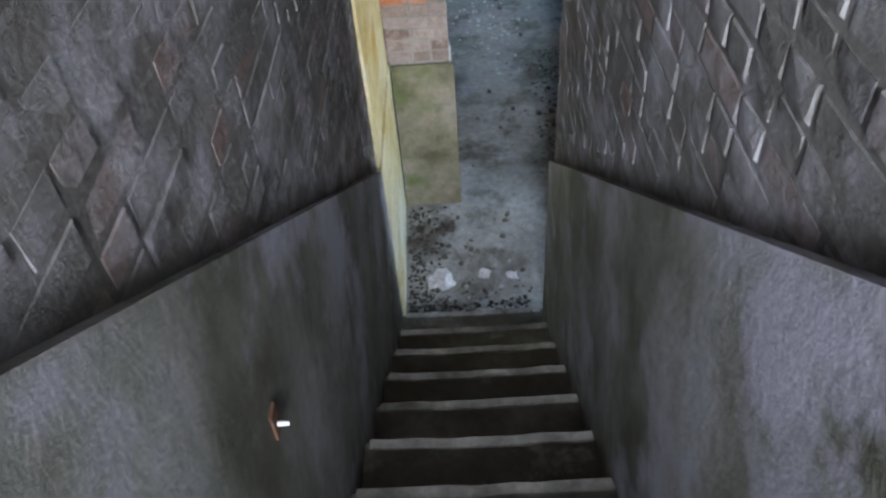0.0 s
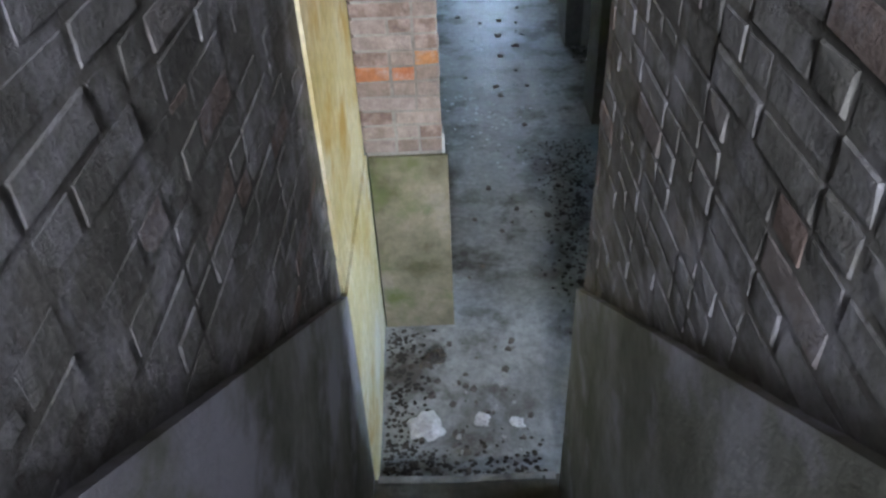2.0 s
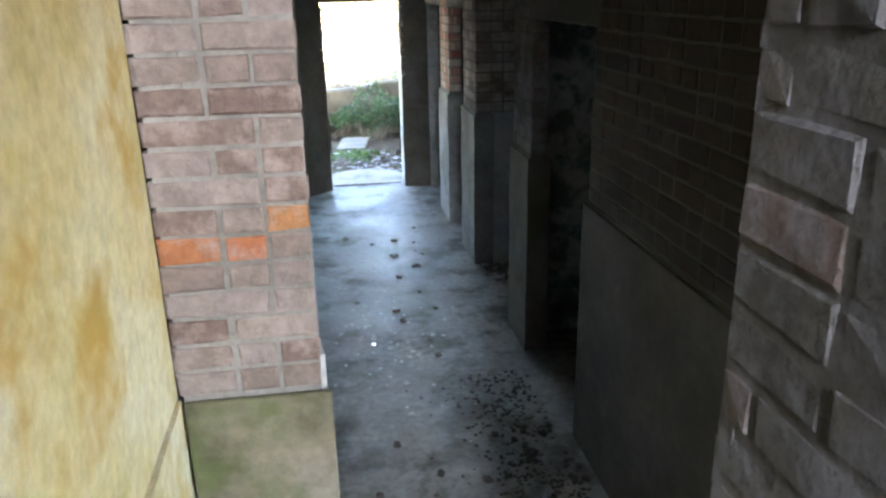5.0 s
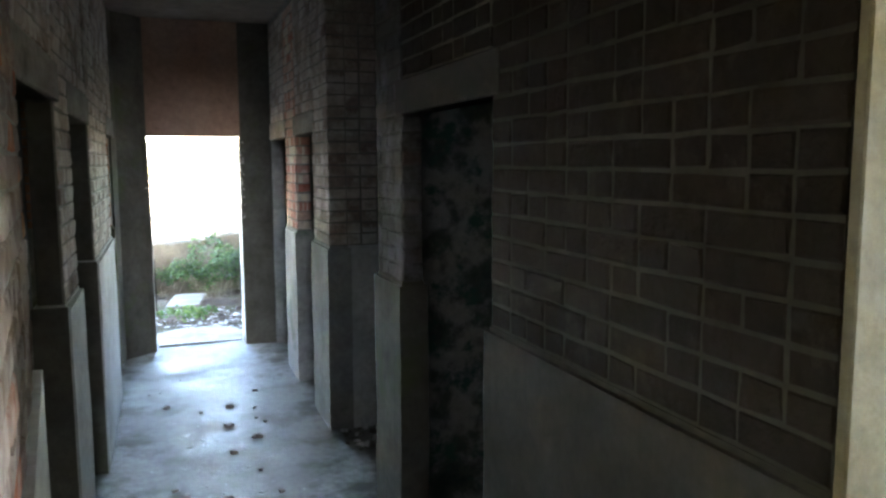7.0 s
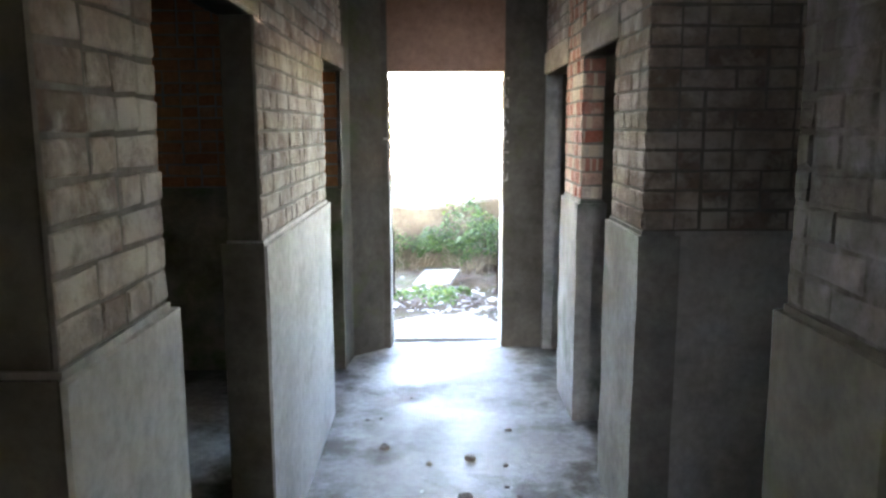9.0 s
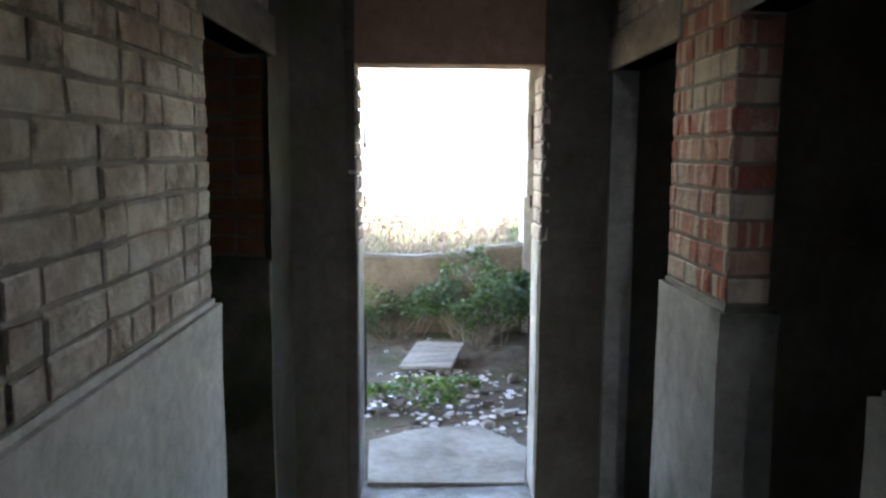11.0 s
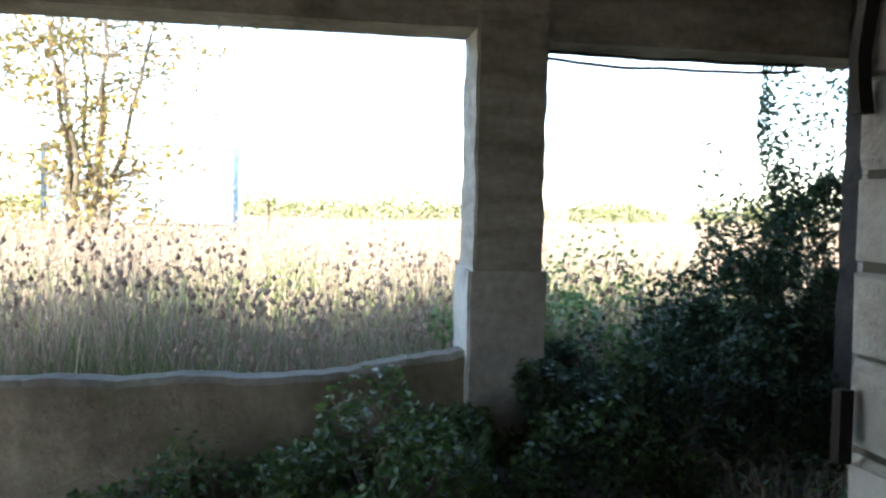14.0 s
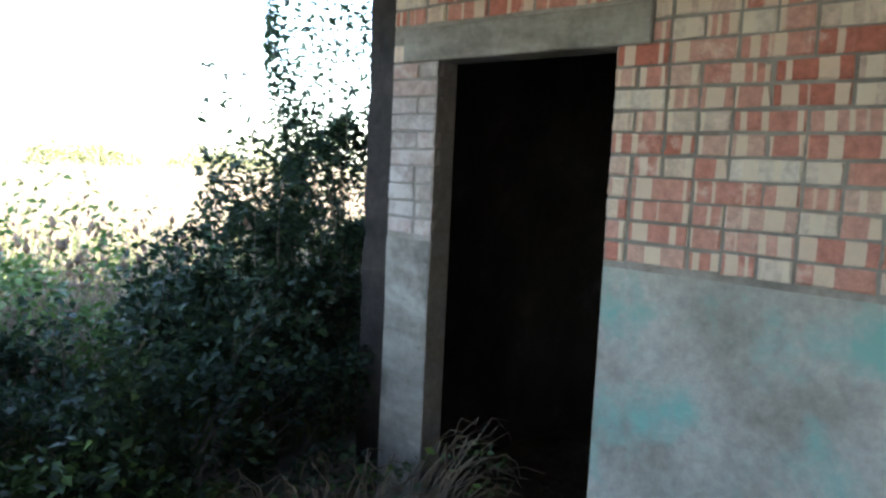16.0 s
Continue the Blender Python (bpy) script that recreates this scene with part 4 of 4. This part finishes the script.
tube(bm, [(-1.06, 42, 0.15), (-1.06, 42, 0.9), (-1.05, 42, 1.62)], 0.05, 0.045, 8)
part("shaft", bm, M_RUST, post)
pal = tagged(new("pallet_stack"), "small stack of grey timber lying in the grass", "timber stack")
for k in range(5):
    for j in range(3):
        bm = bmesh.new()
        add_box(bm, 0.2 + 0.03 * k, 1.2 - 0.02 * k, 33 + j * 0.32, 33.26 + j * 0.32, 0.2 + k * 0.13, 0.3 + k * 0.13, 0.01)
        part("plank", bm, M_WOOD, pal)

# ---- litter on the floors ----
r = random.Random(23)


def flake(kind, label, category, x, y, z, size, material, group, flat=0.25):
    """An irregular chip with thickness, lying on the floor."""
    bm = bmesh.new()
    n = r.randint(4, 6)
    ring = [(math.cos(6.283 * k / n + r.uniform(-.3, .3)) * size * r.uniform(0.6, 1.1), math.sin(6.283 * k / n) * size * r.uniform(0.5, 1.0)) for k in range(n)]
    lo = [bm.verts.new((a, b, 0)) for a, b in ring]
    hi = [bm.verts.new((a * 0.85, b * 0.85, size * flat * r.uniform(0.6, 1.3))) for a, b in ring]
    bm.faces.new(lo[::-1])
    bm.faces.new(hi)
    for i in range(n):
        bm.faces.new((lo[i - 1], lo[i], hi[i], hi[i - 1]))
    ob = part(kind, bm, material)
    ob.matrix_basis = pose(x, y, z, r.uniform(-6, 6), r.uniform(-6, 6), r.uniform(0, 360))
    return tagged(ob, label, category, group)


def fz(x, y):
    return corridor_floor_height(x, y) + 0.012 * (noise.noise((x * 1.3, y * 1.3, 0)) - 0.2)


# glass bits coloured pale to plain white, to paint their glints
for _ in range(90):
    x, y = 0.66 + r.gauss(0, 0.2), r.choice((r.gauss(6.9, 0.35), r.uniform(5.6, 8.6)))
    x = min(1.35, max(0.3, x))
    flake("glass_shard", "pale shard lying on the damp floor, its glint put into the colour", "shard", x, y, fz(x, y), r.uniform(0.008, 0.026), r.choice((M_GLASSBIT, M_PAPER)), "shards on the corridor floor", 0.15)
for _ in range(30):
    x, y = r.uniform(0.28, 1.38), r.uniform(4.2, 9.8)
    flake("rubble_chip", "dark chip of rubble on the corridor floor", "rubble", x, y, fz(x, y), r.uniform(0.010, 0.04), M_DEBRIS, "rubble on the corridor floor", 0.5)
for _ in range(70):
    x, y = r.uniform(1.5, 2.2), r.uniform(7.72, 8.12)
    flake("rubble_chip", "chip of grey rubble swept below the cross wall", "rubble", x, y, fz(x, y), r.uniform(0.012, 0.05), r.choice((M_DEBRIS, M_DEBRIS, M_PAPER)), "rubble below the cross wall", 0.5)
for _ in range(90):
    x, y = 1.22 + r.gauss(0, 0.13), r.uniform(4.1, 5.7)
    x = min(1.43, x)
    flake("gravel_stone", "small dark stone on the corridor floor", "gravel", x, y, fz(x, y), r.uniform(0.010, 0.032), M_GRAVEL, "gravel along the wall", 0.6)
for _ in range(60):
    x, y = r.uniform(-0.05, 0.74), r.uniform(3.3, 4.1)
    flake("rubble_chip", "chip of rubble at the foot of the stairs", "rubble", x, y, fz(x, y), r.uniform(0.008, 0.03), r.choice((M_DEBRIS, M_DEBRIS, M_PLASTER)), "rubble at the stair foot", 0.5)
for _ in range(290):
    x, y = r.gauss(0.95, 0.34), r.uniform(11.75, 13.1)
    x = min(1.9, max(0.0, x))
    flake("white_shard", "white shard of broken tile on the earth", "shard", x, y, ground_height(x, y) + 0.004, r.uniform(0.010, 0.042), r.choice((M_PAPER, M_GLASSBIT, M_PAPER, M_DEBRIS)), "white shards outside the exit", 0.2)
for _ in range(80):
    x, y = r.uniform(-0.6, 2.6), r.uniform(11.5, 14.2)
    flake("rubble_chip", "chip of rubble on the verandah ground", "rubble", x, y, ground_height(x, y) + 0.002, r.uniform(0.02, 0.06), r.choice((M_DEBRIS, M_PLASTER)), "rubble on the verandah ground", 0.6)

# door sill slab and the fallen board
bm = bmesh.new()
pts = [(DX0 + 0.02, 11.04), (DX1 - 0.02, 11.04), (DX1 + 0.05, 11.5), (1.0, 11.85), (0.62, 11.78), (DX0 - 0.02, 11.6)]
lo = [bm.verts.new((x, y, -0.1)) for x, y in pts]
hi = [bm.verts.new((x, y, 0.012)) for x, y in pts]
bm.faces.new(hi)
bm.faces.new(lo[::-1])
for i in range(len(pts)):
    bm.faces.new((lo[i - 1], lo[i], hi[i], hi[i - 1]))
part("floor_sill", bm, M_CONCRETE, None, "broken edge of the concrete floor outside the exit")["kind"] = "structure"
bm = bmesh.new()
add_box(bm, -0.20, 0.20, -0.30, 0.30, 0, 0.025, 0.004)
brd = part("fallen_board", bm, M_WOOD)
tagged(brd, "pale weathered board lying on the littered ground", "board")
brd.matrix_basis = pose(0.73, 13.28, 0.045, 4, -2, -12)

# crumpled plastic at the stair foot
for cx, cy, s, sd in ((0.14, 3.60, 0.11, 1), (0.44, 3.62, 0.06, 2), (0.62, 3.6, 0.05, 3)):
    bm = bmesh.new()
    bmesh.ops.create_icosphere(bm, subdivisions=3, radius=1)
    for v in bm.verts:
        n1 = noise.noise(v.co * 1.8 + Vector((sd * 7, 0, 0)))
        n2 = abs(noise.noise(v.co * 4.5 + Vector((0, sd * 3, 0))))
        v.co *= 0.75 + 0.5 * n1 - 0.35 * n2
        v.co.z = max(-0.25, v.co.z) * 0.55
        v.co *= s
    ob = part("crumpled_bag", bm, M_PAPER)
    ob.location = (cx, cy, fz(cx, cy) + 0.02)
    tagged(ob, "crumpled dirty white plastic at the stair foot", "rubbish", "plastic at the stair foot")
# cut branch on the verandah ground
bm = bmesh.new()
tube(bm, [(2.05, 13.0, 0.03), (2.2, 12.9, 0.05), (2.38, 12.82, 0.04)], 0.022, 0.018, 8)
tagged(part("cut_branch", bm, M_WOOD), "short pale cut branch on the ground", "branch")

# fine twigs and straw strewn over the verandah ground
r = random.Random(77)
bm = bmesh.new()
for _ in range(420):
    x, y = r.uniform(-0.8, 3.3), r.uniform(11.7, 14.3)
    a, l = r.uniform(0, 6.283), r.uniform(0.06, 0.28)
    z = ground_height(x, y) + 0.006
    tube(bm, [(x, y, z), (x + math.cos(a) * l * .5 + r.uniform(-.02, .02), y + math.sin(a) * l * .5, z + r.uniform(0.0, .05)), (x + math.cos(a) * l, y + math.sin(a) * l, z + r.uniform(-.004, .03))], 0.003, 0.0015, 4)
tagged(part("strewn_twigs", bm, M_TWIG), "dry twigs and straw strewn over the littered ground", "twigs", kind="stuff")
bm = bmesh.new()
for _ in range(900):
    x, y = 1.22 + r.gauss(0, 0.16), r.uniform(4.1, 6.3)
    if x > 1.42:
        continue
    bmesh.ops.create_icosphere(bm, subdivisions=1, radius=r.uniform(0.004, 0.014), matrix=Matrix.Translation((x, y, fz(x, y) + 0.002)) @ Matrix.Diagonal((1, r.uniform(0.6, 1), 0.5, 1)))
tagged(part("fine_gravel", bm, M_GRAVEL), "fine dark grit along the corridor wall", "gravel", kind="stuff")
bm = bmesh.new()
for _ in range(700):
    if r.random() < 0.55:
        x, y = r.uniform(LX + 0.03, RX - 0.03), 3.22 + abs(r.gauss(0, 0.14))
    else:
        x, y = LX + 0.03 + abs(r.gauss(0, 0.12)), r.uniform(3.3, 4.2)
    bmesh.ops.create_icosphere(bm, subdivisions=1, radius=r.uniform(0.005, 0.017), matrix=Matrix.Translation((x, y, fz(x, y) + 0.002)) @ Matrix.Diagonal((1, r.uniform(0.6, 1), 0.5, 1)))
tagged(part("dirt_drift", bm, M_GRAVEL), "dark dirt and crumbs drifted at the stair foot", "dirt", kind="stuff")
